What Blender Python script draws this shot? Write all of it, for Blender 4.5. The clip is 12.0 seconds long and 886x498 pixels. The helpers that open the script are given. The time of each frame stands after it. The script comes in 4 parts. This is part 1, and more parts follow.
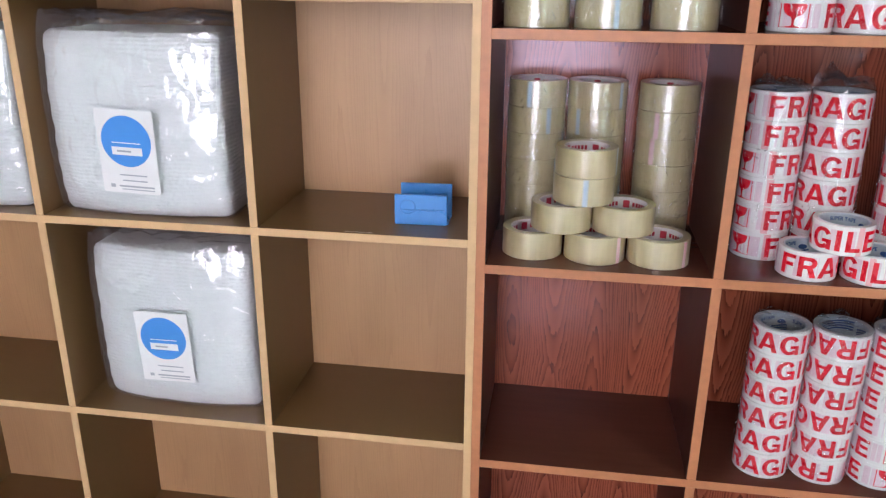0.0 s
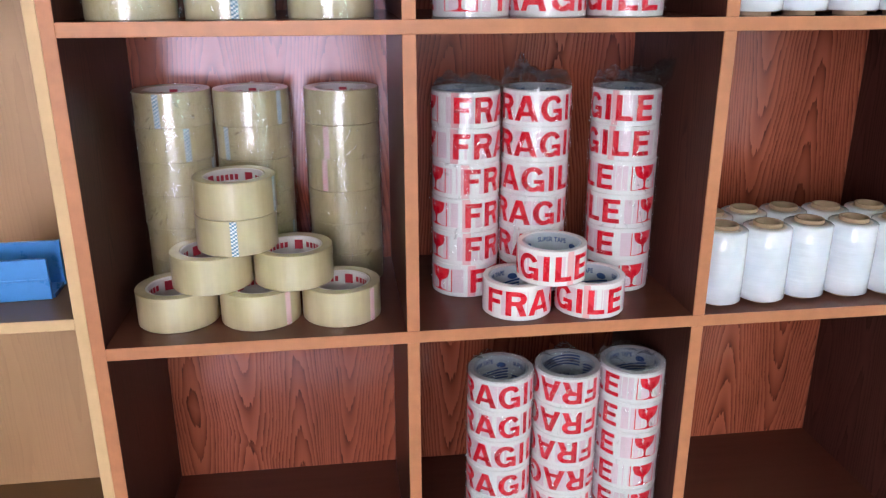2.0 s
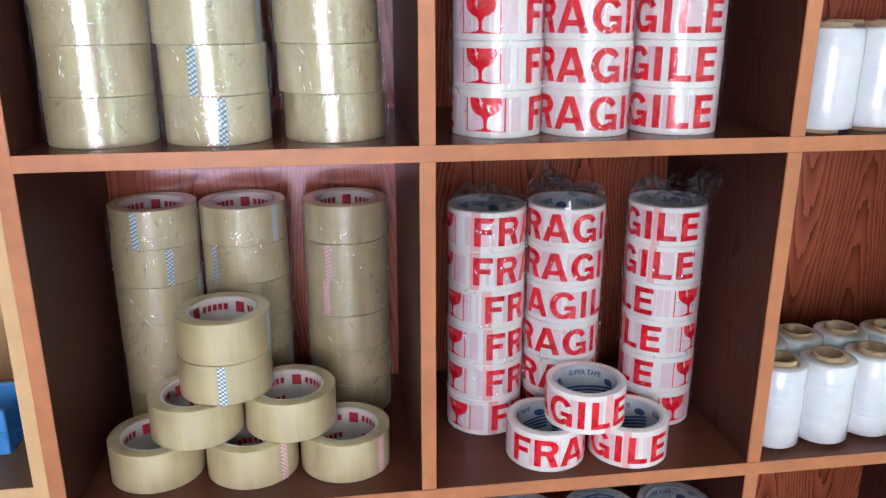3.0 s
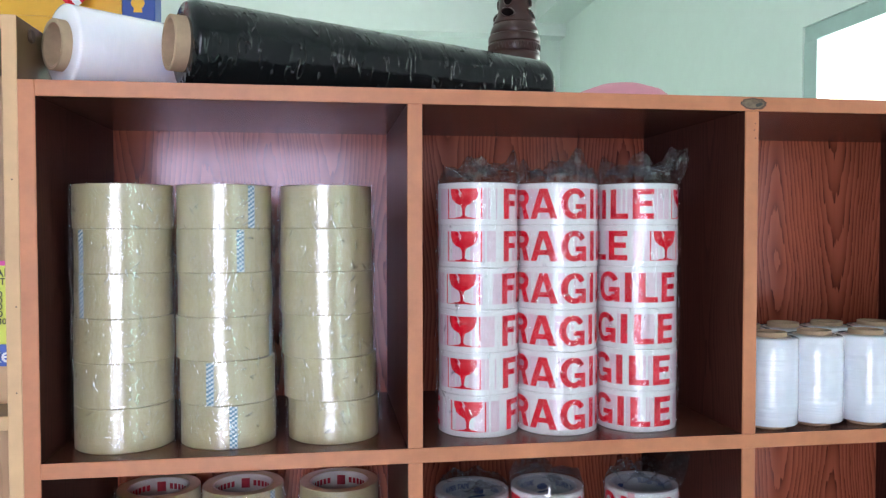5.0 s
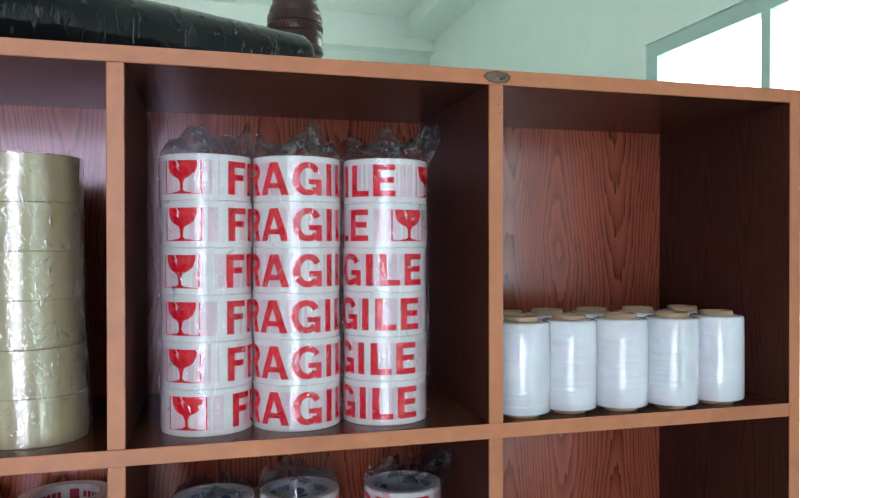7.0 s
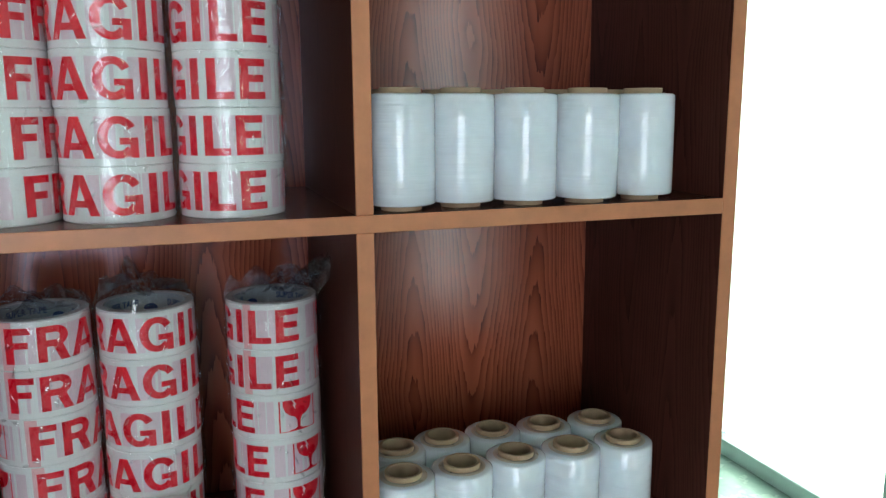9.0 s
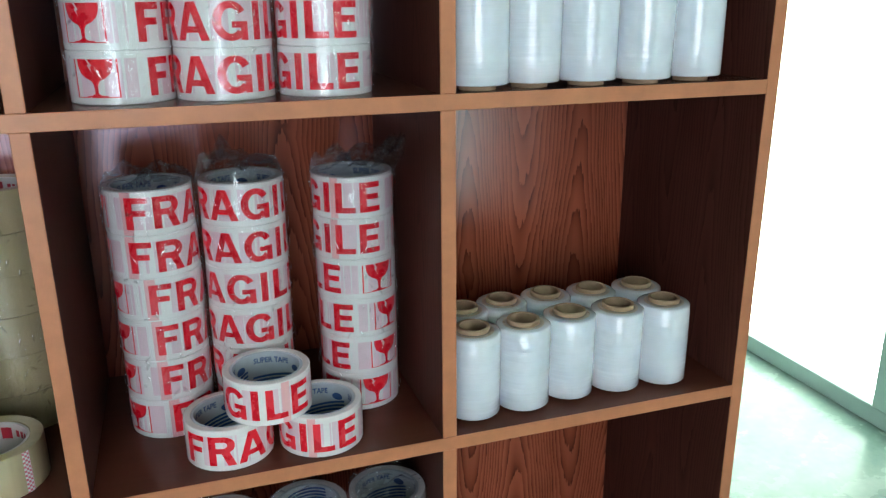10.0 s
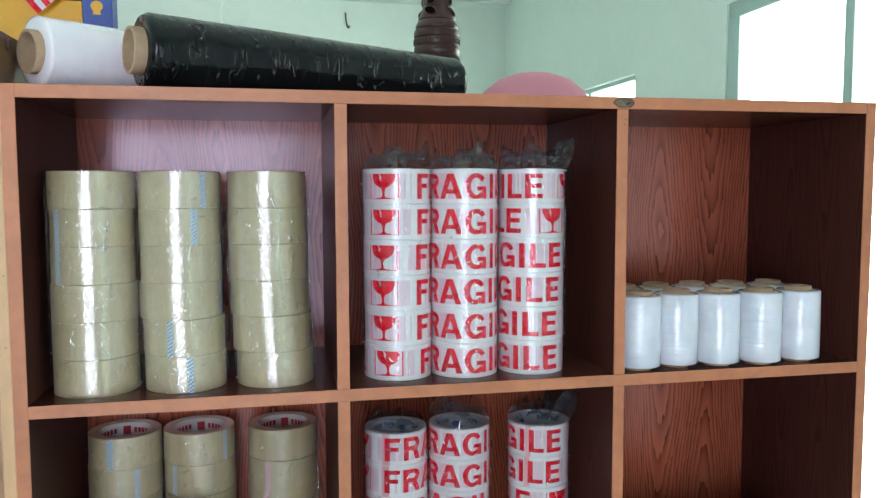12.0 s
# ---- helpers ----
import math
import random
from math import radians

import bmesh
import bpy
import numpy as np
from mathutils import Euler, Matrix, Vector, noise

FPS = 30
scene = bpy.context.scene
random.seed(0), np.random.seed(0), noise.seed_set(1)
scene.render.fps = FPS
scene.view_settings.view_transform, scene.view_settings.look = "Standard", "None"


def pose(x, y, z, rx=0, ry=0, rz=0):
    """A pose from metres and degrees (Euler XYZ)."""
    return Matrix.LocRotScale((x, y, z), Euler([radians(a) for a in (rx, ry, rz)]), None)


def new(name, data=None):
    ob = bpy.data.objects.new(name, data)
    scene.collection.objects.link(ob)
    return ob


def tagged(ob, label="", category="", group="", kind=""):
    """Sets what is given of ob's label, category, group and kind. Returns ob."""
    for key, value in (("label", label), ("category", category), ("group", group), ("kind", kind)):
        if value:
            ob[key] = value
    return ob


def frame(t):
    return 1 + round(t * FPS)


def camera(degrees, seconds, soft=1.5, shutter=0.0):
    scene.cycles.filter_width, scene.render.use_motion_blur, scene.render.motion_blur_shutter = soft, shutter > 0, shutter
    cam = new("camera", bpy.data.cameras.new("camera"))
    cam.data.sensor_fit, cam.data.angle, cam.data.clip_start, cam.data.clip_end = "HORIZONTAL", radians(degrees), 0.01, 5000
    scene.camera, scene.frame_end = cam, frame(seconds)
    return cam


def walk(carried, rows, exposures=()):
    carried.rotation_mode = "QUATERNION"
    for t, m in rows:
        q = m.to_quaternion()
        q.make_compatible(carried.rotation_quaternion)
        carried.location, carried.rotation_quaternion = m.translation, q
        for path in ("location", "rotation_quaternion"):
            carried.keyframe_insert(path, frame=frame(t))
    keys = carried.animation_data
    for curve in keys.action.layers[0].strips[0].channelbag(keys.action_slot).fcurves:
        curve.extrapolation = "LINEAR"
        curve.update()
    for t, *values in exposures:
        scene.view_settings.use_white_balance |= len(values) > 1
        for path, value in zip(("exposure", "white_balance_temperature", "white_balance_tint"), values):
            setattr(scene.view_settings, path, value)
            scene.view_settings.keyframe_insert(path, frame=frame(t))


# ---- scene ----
cam = camera(58.6, 12.0, soft=1.3)
METRES, EYE, TURN = 1.7, 1.3227, 8.7
ROWS = [
    (0.0, 0.0, 0.0, 0.0, 0.17, -19.6, -0.49),
    (0.5, 0.0683, 0.0533, -0.0154, -8.77, -19.56, -0.13),
    (1.0, 0.1201, 0.0939, -0.0236, -13.33, -19.5, -0.02),
    (1.5, 0.1337, 0.1264, -0.0284, -15.62, -19.49, 0.0),
    (2.0, 0.1304, 0.1697, -0.0226, -16.26, -19.12, 0.08),
    (2.5, 0.1356, 0.2332, 0.0026, -16.61, -19.09, 0.03),
    (3.0, 0.1403, 0.2665, 0.0276, -16.79, -17.44, -0.01),
    (3.5, 0.1468, 0.2742, 0.0551, -16.84, -13.83, -0.01),
    (5.5, 0.1283, 0.2052, 0.0904, -17.4, -0.31, -0.14),
    (6.0, 0.1449, 0.2019, 0.084, -18.5, -0.3, -0.11),
    (6.5, 0.1822, 0.205, 0.0727, -21.6, -0.39, -0.06),
    (7.0, 0.2364, 0.2193, 0.0642, -25.27, -0.4, 0.03),
    (9.0, 0.3296, 0.2755, 0.0052, -27.27, -10.15, 0.31),
    (9.5, 0.3097, 0.2666, -0.0005, -27.27, -14.87, 0.39),
    (10.0, 0.2666, 0.25, 0.0024, -27.36, -17.59, 0.4),
    (10.5, 0.2178, 0.2244, 0.0255, -27.14, -18.05, 0.43),
    (11.0, 0.1786, 0.1937, 0.0632, -26.1, -17.47, 0.33),
    (11.5, 0.1429, 0.1553, 0.0857, -24.31, -12.42, 0.27),
    (12.0, 0.123, 0.1133, 0.102, -20.58, -4.41, 0.15),
]
START = pose(-0.2577, -1.2251, EYE, 0, 0, TURN)
walk(cam, [(t, START @ pose(METRES * x, METRES * y, METRES * z, 90 + pitch, roll, yaw)) for t, x, y, z, yaw, pitch, roll in ROWS],
     [(0, 0.06, 7100, 21), (1.5, 0.22, 7100, 19), (2.5, 0.20, 7100, 20), (3.6, 0.16, 6900, 19), (5.5, -0.06, 6550, 17), (7.0, -0.22, 6650, 12), (9.0, -0.48, 6800, 2), (10.5, -0.15, 6700, 3), (12.0, -0.17, 6600, 10)])

# ---- world and light: daylight through the glazed right wall and the shop window behind the camera ----
world = bpy.data.worlds.new("world")
scene.world = world
world.use_nodes = True
wn = world.node_tree
sky = wn.nodes.new("ShaderNodeTexSky")
sky.sky_type, sky.sun_disc, sky.sun_elevation, sky.sun_rotation = "NISHITA", False, radians(50), radians(200)
wn.links.new(sky.outputs[0], wn.nodes["Background"].inputs[0])
wn.nodes["Background"].inputs[1].default_value = 0.12
scene.view_settings.exposure = 0.0
DAY_EAST, DAY_SOUTH = 10.5, 11.0


# ---- materials ----
def mat(name):
    m = bpy.data.materials.new(name)
    m.use_nodes = True
    nt = m.node_tree
    return m, nt, nt.nodes["Principled BSDF"]


def node(nt, kind, **kw):
    n = nt.nodes.new("ShaderNode" + kind)
    for k, v in kw.items():
        if k.startswith("in_"):
            key = k[3:]
            n.inputs[int(key) if key.isdigit() else key].default_value = v
        elif k == "operation":
            n.operation = v
        elif k == "data_type":
            n.data_type = v
        elif k == "blend_type":
            n.blend_type = v
    return n


def math_node(nt, op, a, b=None):
    n = nt.nodes.new("ShaderNodeMath")
    n.operation = op
    for i, v in enumerate((a, b)):
        if v is None:
            continue
        if isinstance(v, (int, float)):
            n.inputs[i].default_value = v
        else:
            nt.links.new(v, n.inputs[i])
    return n.outputs[0]


def ramp(nt, fac, stops):
    n = nt.nodes.new("ShaderNodeValToRGB")
    els = n.color_ramp.elements
    while len(els) < len(stops):
        els.new(0.5)
    for e, (p, c) in zip(els, stops):
        e.position, e.color = p, (*c, 1)
    nt.links.new(fac, n.inputs[0])
    return n.outputs[0]


def noise_node(nt, vec, scale, detail=3, rough=0.55):
    n = nt.nodes.new("ShaderNodeTexNoise")
    n.inputs["Scale"].default_value, n.inputs["Detail"].default_value, n.inputs["Roughness"].default_value = scale, detail, rough
    if vec is not None:
        nt.links.new(vec, n.inputs["Vector"])
    return n.outputs[0]


def mapped(nt, scale=(1, 1, 1), coord="Object"):
    tc = nt.nodes.new("ShaderNodeTexCoord")
    mp = nt.nodes.new("ShaderNodeMapping")
    mp.inputs["Scale"].default_value = scale
    nt.links.new(tc.outputs[coord], mp.inputs[0])
    return mp.outputs[0]


def mix(nt, fac, a, b, blend="MIX"):
    n = nt.nodes.new("ShaderNodeMix")
    n.data_type, n.blend_type = "RGBA", blend
    for i, v in ((0, fac), (6, a), (7, b)):
        if isinstance(v, (int, float)):
            n.inputs[i].default_value = v
        elif isinstance(v, tuple):
            n.inputs[i].default_value = (*v, 1)
        else:
            nt.links.new(v, n.inputs[i])
    return n.outputs[2]


def bump(nt, p, height, strength, dist):
    n = nt.nodes.new("ShaderNodeBump")
    n.inputs["Strength"].default_value, n.inputs["Distance"].default_value = strength, dist
    nt.links.new(height, n.inputs["Height"])
    nt.links.new(n.outputs[0], p.inputs["Normal"])


def wood_panel(name, light, mid, dark, rough, across="X", coat=0.0, arches=1.0, spec=0.75, sheen=(1, 1, 1)):
    """Printed laminate with upright cathedral grain; across is the axis that runs over the grain."""
    m, nt, p = mat(name)
    tc = nt.nodes.new("ShaderNodeTexCoord")
    sep = nt.nodes.new("ShaderNodeSeparateXYZ")
    nt.links.new(tc.outputs["Object"], sep.inputs[0])
    u, v = sep.outputs[across], sep.outputs["Z"]
    slow = noise_node(nt, mapped(nt, (3.0, 3.0, 1.2)), 2.0, 2)
    fine = noise_node(nt, mapped(nt, (60, 60, 3)), 3.0, 4, 0.6)
    wob = math_node(nt, "MULTIPLY", math_node(nt, "SUBTRACT", slow, 0.5), 0.045)
    uu = math_node(nt, "ADD", u, wob)
    across_wave = math_node(nt, "SINE", math_node(nt, "MULTIPLY", uu, math.pi / 0.17))
    zz = math_node(nt, "PINGPONG", math_node(nt, "ADD", math_node(nt, "ADD", v, math_node(nt, "MULTIPLY", u, 0.9)), 3.0), 0.55)
    rad = math_node(nt, "ADD", math_node(nt, "MULTIPLY", math_node(nt, "MULTIPLY", across_wave, across_wave), 0.085), math_node(nt, "MULTIPLY", zz, 0.11 * arches))
    rad = math_node(nt, "ADD", rad, math_node(nt, "MULTIPLY", fine, 0.007))
    ringed = math_node(nt, "FRACT", math_node(nt, "MULTIPLY", rad, 135.0))
    wave = math_node(nt, "SUBTRACT", 0.70, math_node(nt, "MULTIPLY", math_node(nt, "POWER", ringed, 1.3), 0.58))
    tone = math_node(nt, "ADD", wave, math_node(nt, "MULTIPLY", math_node(nt, "SUBTRACT", fine, 0.5), 0.8))
    col = ramp(nt, tone, [(0.0, dark), (0.26, mid), (0.65, light)])
    shade = ramp(nt, slow, [(0.3, (0.82, 0.80, 0.78)), (0.7, (1.08, 1.06, 1.05))])
    col = mix(nt, 1.0, col, shade, "MULTIPLY")
    nt.links.new(col, p.inputs["Base Color"])
    p.inputs["Roughness"].default_value = rough
    p.inputs["Coat Weight"].default_value = coat
    p.inputs["Coat Roughness"].default_value = 0.22
    p.inputs["Specular IOR Level"].default_value = spec
    p.inputs["Specular Tint"].default_value = (*sheen, 1)
    bump(nt, p, tone, 0.03, 0.0004)
    return m


def plain(name, col, rough=0.5, var=0.12, scale=30, metal=0.0, bumpy=0.15, stretch=(1, 1, 1), coat=0.0, spec=0.5, rvar=0.2):
    m, nt, p = mat(name)
    vec = mapped(nt, stretch)
    a = noise_node(nt, vec, scale, 4)
    b = noise_node(nt, vec, scale * 0.13, 2)
    f = math_node(nt, "ADD", math_node(nt, "MULTIPLY", a, 0.5), math_node(nt, "MULTIPLY", b, 0.5))
    c = ramp(nt, f, [(0.3, tuple(x * (1 - var) for x in col)), (0.7, tuple(min(1, x * (1 + var)) for x in col))])
    nt.links.new(c, p.inputs["Base Color"])
    nt.links.new(ramp(nt, a, [(0.2, (rough * (1 - rvar),) * 3), (0.8, (min(1, rough * (1 + rvar)),) * 3)]), p.inputs["Roughness"])
    p.inputs["Metallic"].default_value = metal
    p.inputs["Coat Weight"].default_value = coat
    p.inputs["Specular IOR Level"].default_value = spec
    if bumpy:
        bump(nt, p, a, bumpy, 0.001)
    return m


def film_mat(name, gloss, scale, strength, tint=(0.95, 0.97, 0.98), ior=1.5, haze=0.0, stretch=(1, 1, 1), relief=0.008, creases=0.3, waves=0.5, rim=1.0, thin=0.10):
    """Clear crinkled packing film: see-through with sharp glints."""
    m, nt, p = mat(name)
    out = nt.nodes["Material Output"]
    nt.nodes.remove(p)
    tr = node(nt, "BsdfTransparent", in_0=(*tint, 1))
    gl = node(nt, "BsdfAnisotropic", in_0=(1, 1, 1, 1))
    gl.inputs["Roughness"].default_value = gloss
    df = node(nt, "BsdfDiffuse", in_0=(0.8, 0.83, 0.85, 1))
    lw = node(nt, "LayerWeight")
    lw.inputs[0].default_value = 0.5
    vec = mapped(nt, stretch)
    n1, n2 = noise_node(nt, vec, scale, 2, 0.6), noise_node(nt, vec, scale * 0.45, 3)
    line = math_node(nt, "ABSOLUTE", math_node(nt, "SUBTRACT", n1, 0.5))
    crease = ramp(nt, line, [(0.0, (1, 1, 1)), (thin, (0, 0, 0))])
    patch = ramp(nt, noise_node(nt, mapped(nt), 34, 2), [(0.36, (0, 0, 0)), (0.50, (1, 1, 1))])
    h = math_node(nt, "ADD", math_node(nt, "MULTIPLY", math_node(nt, "MULTIPLY", crease, patch), creases), math_node(nt, "MULTIPLY", n2, waves))
    b = nt.nodes.new("ShaderNodeBump")
    b.inputs["Strength"].default_value, b.inputs["Distance"].default_value = strength, relief
    nt.links.new(h, b.inputs["Height"])
    nt.links.new(b.outputs[0], gl.inputs["Normal"])
    f0 = ((ior - 1) / (ior + 1)) ** 2
    fr = math_node(nt, "ADD", math_node(nt, "MULTIPLY", math_node(nt, "POWER", lw.outputs["Facing"], 5.0), rim * (1 - f0)), f0)
    m0 = nt.nodes.new("ShaderNodeMixShader")
    m0.inputs[0].default_value = haze
    nt.links.new(tr.outputs[0], m0.inputs[1])
    nt.links.new(df.outputs[0], m0.inputs[2])
    mx = nt.nodes.new("ShaderNodeMixShader")
    nt.links.new(fr, mx.inputs[0])
    nt.links.new(m0.outputs[0], mx.inputs[1])
    nt.links.new(gl.outputs[0], mx.inputs[2])
    nt.links.new(mx.outputs[0], out.inputs[0])
    return m


def glow(name, col, strength):
    m, nt, p = mat(name)
    out = nt.nodes["Material Output"]
    nt.nodes.remove(p)
    e = node(nt, "Emission", in_0=(*col, 1), in_1=strength)
    nt.links.new(e.outputs[0], out.inputs[0])
    return m


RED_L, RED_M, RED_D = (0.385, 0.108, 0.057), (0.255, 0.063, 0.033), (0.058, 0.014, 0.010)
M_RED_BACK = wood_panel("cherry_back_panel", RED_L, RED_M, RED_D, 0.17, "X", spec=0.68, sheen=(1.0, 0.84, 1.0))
# Sides and shelves: the back's laminate, with the bays' shade put into darker colours.
M_RED_SIDE_SHADED = wood_panel("shaded_cherry_side_panel", (0.084, 0.031, 0.023), (0.066, 0.024, 0.018), (0.034, 0.012, 0.0095), 0.28, "Y", arches=0.6, spec=0.03)
M_RED_SHELF_SHADED = plain("shaded_cherry_shelf_board", (0.105, 0.036, 0.022), 0.25, 0.10, 20, stretch=(0.3, 4, 4), bumpy=0, spec=0.22, rvar=0.0)
M_RED_EDGE = plain("orange_brown_edge_band", (0.51, 0.195, 0.090), 0.42, 0.18, 50, stretch=(1, 1, 1), bumpy=0.1)
M_CHIP = plain("bare_chipboard", (0.17, 0.13, 0.085), 0.9, 0.7, 260, bumpy=1.0)
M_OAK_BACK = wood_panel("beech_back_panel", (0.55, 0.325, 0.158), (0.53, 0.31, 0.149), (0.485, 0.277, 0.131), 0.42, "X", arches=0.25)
# Beech boards coloured darker than the back to hold the shade inside the bays.
M_OAK_SIDE_SHADED = plain("shaded_beech_side_panel", (0.165, 0.094, 0.037), 0.32, 0.04, 5, stretch=(5, 5, 0.4), bumpy=0, spec=0.25, rvar=0.0)
M_OAK_SHELF_SHADED = plain("shaded_beech_shelf_board", (0.165, 0.094, 0.037), 0.30, 0.04, 5, stretch=(0.5, 5, 5), bumpy=0, spec=0.3, rvar=0.0)
M_OAK_EDGE = plain("beech_edge_band", (0.66, 0.42, 0.22), 0.5, 0.12, 40, bumpy=0.1)
M_WHITE_TAPE = plain("white_tape_film", (0.80, 0.79, 0.77), 0.22, 0.05, 40, stretch=(1, 1, 8), bumpy=0.08, coat=0.3)
M_TAPE_PINK = plain("print_seen_through_the_tape", (0.77, 0.60, 0.65), 0.22, 0.10, 60, bumpy=0.05, coat=0.3)
M_TAPE_END = plain("red_end_strip_seen_through_the_tape", (0.84, 0.47, 0.48), 0.22, 0.08, 60, bumpy=0.05, coat=0.3)
M_RED_INK = plain("red_printing_ink", (0.76, 0.012, 0.030), 0.28, 0.14, 70, bumpy=0.06)
M_CORE_GREY = plain("grey_blue_core_paper", (0.50, 0.57, 0.62), 0.7, 0.14, 60)
M_CORE_WHITE = plain("white_core_paper", (0.72, 0.70, 0.68), 0.6, 0.1, 60)
M_BLUE_INK = plain("blue_ink", (0.03, 0.10, 0.30), 0.6, 0.2, 80)
M_CRIMSON_INK = plain("crimson_ink", (0.55, 0.03, 0.06), 0.5, 0.15, 80)
M_CARD = plain("brown_cardboard_core", (0.44, 0.32, 0.20), 0.85, 0.15, 120, bumpy=0.3)
M_WINDING = plain("film_over_cardboard", (0.50, 0.46, 0.37), 0.3, 0.1, 60, bumpy=0.05, coat=0.4)
M_NOTE_PINK = plain("pink_paper", (0.85, 0.12, 0.42), 0.7, 0.05, 30)
M_NOTE = plain("yellow_note_paper", (0.80, 0.84, 0.16), 0.75, 0.05, 30)
M_INK = plain("black_marker_ink", (0.03, 0.035, 0.03), 0.6, 0.2, 80)
M_GREY_INK = plain("grey_print", (0.40, 0.43, 0.47), 0.6, 0.1, 60)
M_SIGN_BLUE = plain("blue_printed_card", (0.06, 0.13, 0.50), 0.4, 0.06, 30)
M_WHITE = plain("white_print", (0.82, 0.82, 0.82), 0.5, 0.04, 30)
M_BLUE = plain("sky_blue_plastic", (0.045, 0.27, 0.66), 0.3, 0.05, 60, bumpy=0.05)
M_LABEL_BLUE = plain("blue_label_print", (0.05, 0.28, 0.72), 0.4, 0.05, 30)
M_YELLOW = plain("yellow_painted_metal", (0.83, 0.47, 0.03), 0.4, 0.06, 30)
M_BROWN = plain("dark_brown_rail", (0.09, 0.05, 0.03), 0.5, 0.2, 40)
M_DARKBLUE = plain("blue_plastic_end_cap", (0.015, 0.07, 0.33), 0.35, 0.06, 40)
M_DARK_WOOD = plain("dark_carved_wood", (0.045, 0.018, 0.014), 0.32, 0.3, 60, bumpy=0.3)
# Near-black colour stands for the shade in the ornament's carved hollows.
M_HOLLOW_SHADE = plain("hollow_shade", (0.006, 0.004, 0.004), 0.9, 0.2, 60, bumpy=0, spec=0.05)
M_PINK = plain("plain_matt_pink", (0.72, 0.30, 0.36), 0.85, 0.05, 40)
M_WALL = plain("pale_mint_wall_paint", (0.79, 0.88, 0.825), 0.75, 0.03, 14, bumpy=0.15)
# Grey for the unseen south wall, picked to throw less light into the shelves.
M_WALL_DIM = plain("bounce_cutting_wall_paint", (0.48, 0.46, 0.42), 0.75, 0.05, 14, bumpy=0.15)
M_CEIL = plain("white_mint_ceiling_paint", (0.80, 0.87, 0.83), 0.8, 0.03, 14, bumpy=0.1)
M_ALU = plain("pale_green_aluminium_frame", (0.45, 0.58, 0.55), 0.4, 0.06, 20, metal=0.2, bumpy=0.05)
M_FILM = film_mat("clear_shrink_film", 0.06, 170, 1.0, ior=1.75, stretch=(1, 1, 0.5), relief=0.020, creases=1.0, waves=0.09, rim=0.2, thin=0.055)
# Reflectance set far above film's own so the added creases show as glints.
M_CREASE_GLINT = film_mat("film_crease_glint", 0.12, 60, 0.3, ior=3.2, relief=0.002, rim=0.1)
M_FILM_TIGHT = film_mat("tight_clear_shrink_film", 0.07, 170, 1.0, ior=1.6, stretch=(1, 1, 0.5), relief=0.012, creases=0.9, waves=0.10, rim=0.2, thin=0.055)
M_CRUMPLE = film_mat("crumpled_clear_film", 0.09, 90, 1.0, tint=(0.84, 0.86, 0.88), ior=2.35, haze=0.0, relief=0.014, creases=0.8, waves=0.25, rim=0.4, thin=0.07)
M_BAG = film_mat("clear_polythene_bag", 0.11, 13, 0.9, ior=2.2, haze=0.05, stretch=(1, 1, 0.7), relief=0.014, creases=0.12, waves=0.6, rim=0.5)
M_GLASS = film_mat("window_glass", 0.0, 1, 0.0, tint=(0.9, 0.97, 0.94))
M_GLASS_GREEN = film_mat("green_tinted_glass", 0.0, 1, 0.0, tint=(0.78, 0.97, 0.84))
M_DAY_E = glow("daylight_outside_the_glazing", (0.94, 1.0, 0.985), DAY_EAST)
M_DAY_S = glow("daylight_outside_the_shop_window", (0.97, 0.89, 1.13), DAY_SOUTH)


def black_film_mat():
    """Black film with sharp diagonal creases that catch the light."""
    m, nt, p = mat("creased_black_stretch_film")
    vec = mapped(nt, (0.45, 0.45, 1.5))
    n1, n2 = noise_node(nt, vec, 36, 2, 0.6), noise_node(nt, vec, 70, 2)
    line = math_node(nt, "ABSOLUTE", math_node(nt, "SUBTRACT", n1, 0.5))
    crease = math_node(nt, "MULTIPLY", ramp(nt, line, [(0.0, (1, 1, 1)), (0.025, (0, 0, 0))]), ramp(nt, noise_node(nt, mapped(nt), 24, 2), [(0.48, (0, 0, 0)), (0.58, (1, 1, 1))]))
    h = math_node(nt, "ADD", math_node(nt, "MULTIPLY", crease, 0.6), math_node(nt, "MULTIPLY", n2, 0.14))
    p.inputs["Base Color"].default_value = (0.005, 0.008, 0.008, 1)
    p.inputs["Specular IOR Level"].default_value = 0.35
    nt.links.new(ramp(nt, n2, [(0.3, (0.12,) * 3), (0.7, (0.26,) * 3)]), p.inputs["Roughness"])
    bump(nt, p, h, 0.9, 0.008)
    return m


def floor_mat():
    m, nt, p = mat("polished_green_cement_floor")
    vec = mapped(nt)
    a, b, c = noise_node(nt, vec, 2.2, 5, 0.65), noise_node(nt, vec, 9, 4), noise_node(nt, vec, 60, 3)
    f = math_node(nt, "ADD", math_node(nt, "MULTIPLY", a, 0.6), math_node(nt, "ADD", math_node(nt, "MULTIPLY", b, 0.3), math_node(nt, "MULTIPLY", c, 0.1)))
    nt.links.new(ramp(nt, f, [(0.35, (0.14, 0.24, 0.20)), (0.5, (0.26, 0.37, 0.32)), (0.66, (0.40, 0.49, 0.43))]), p.inputs["Base Color"])
    nt.links.new(ramp(nt, b, [(0.3, (0.14,) * 3), (0.7, (0.34,) * 3)]), p.inputs["Roughness"])
    bump(nt, p, b, 0.08, 0.002)
    return m


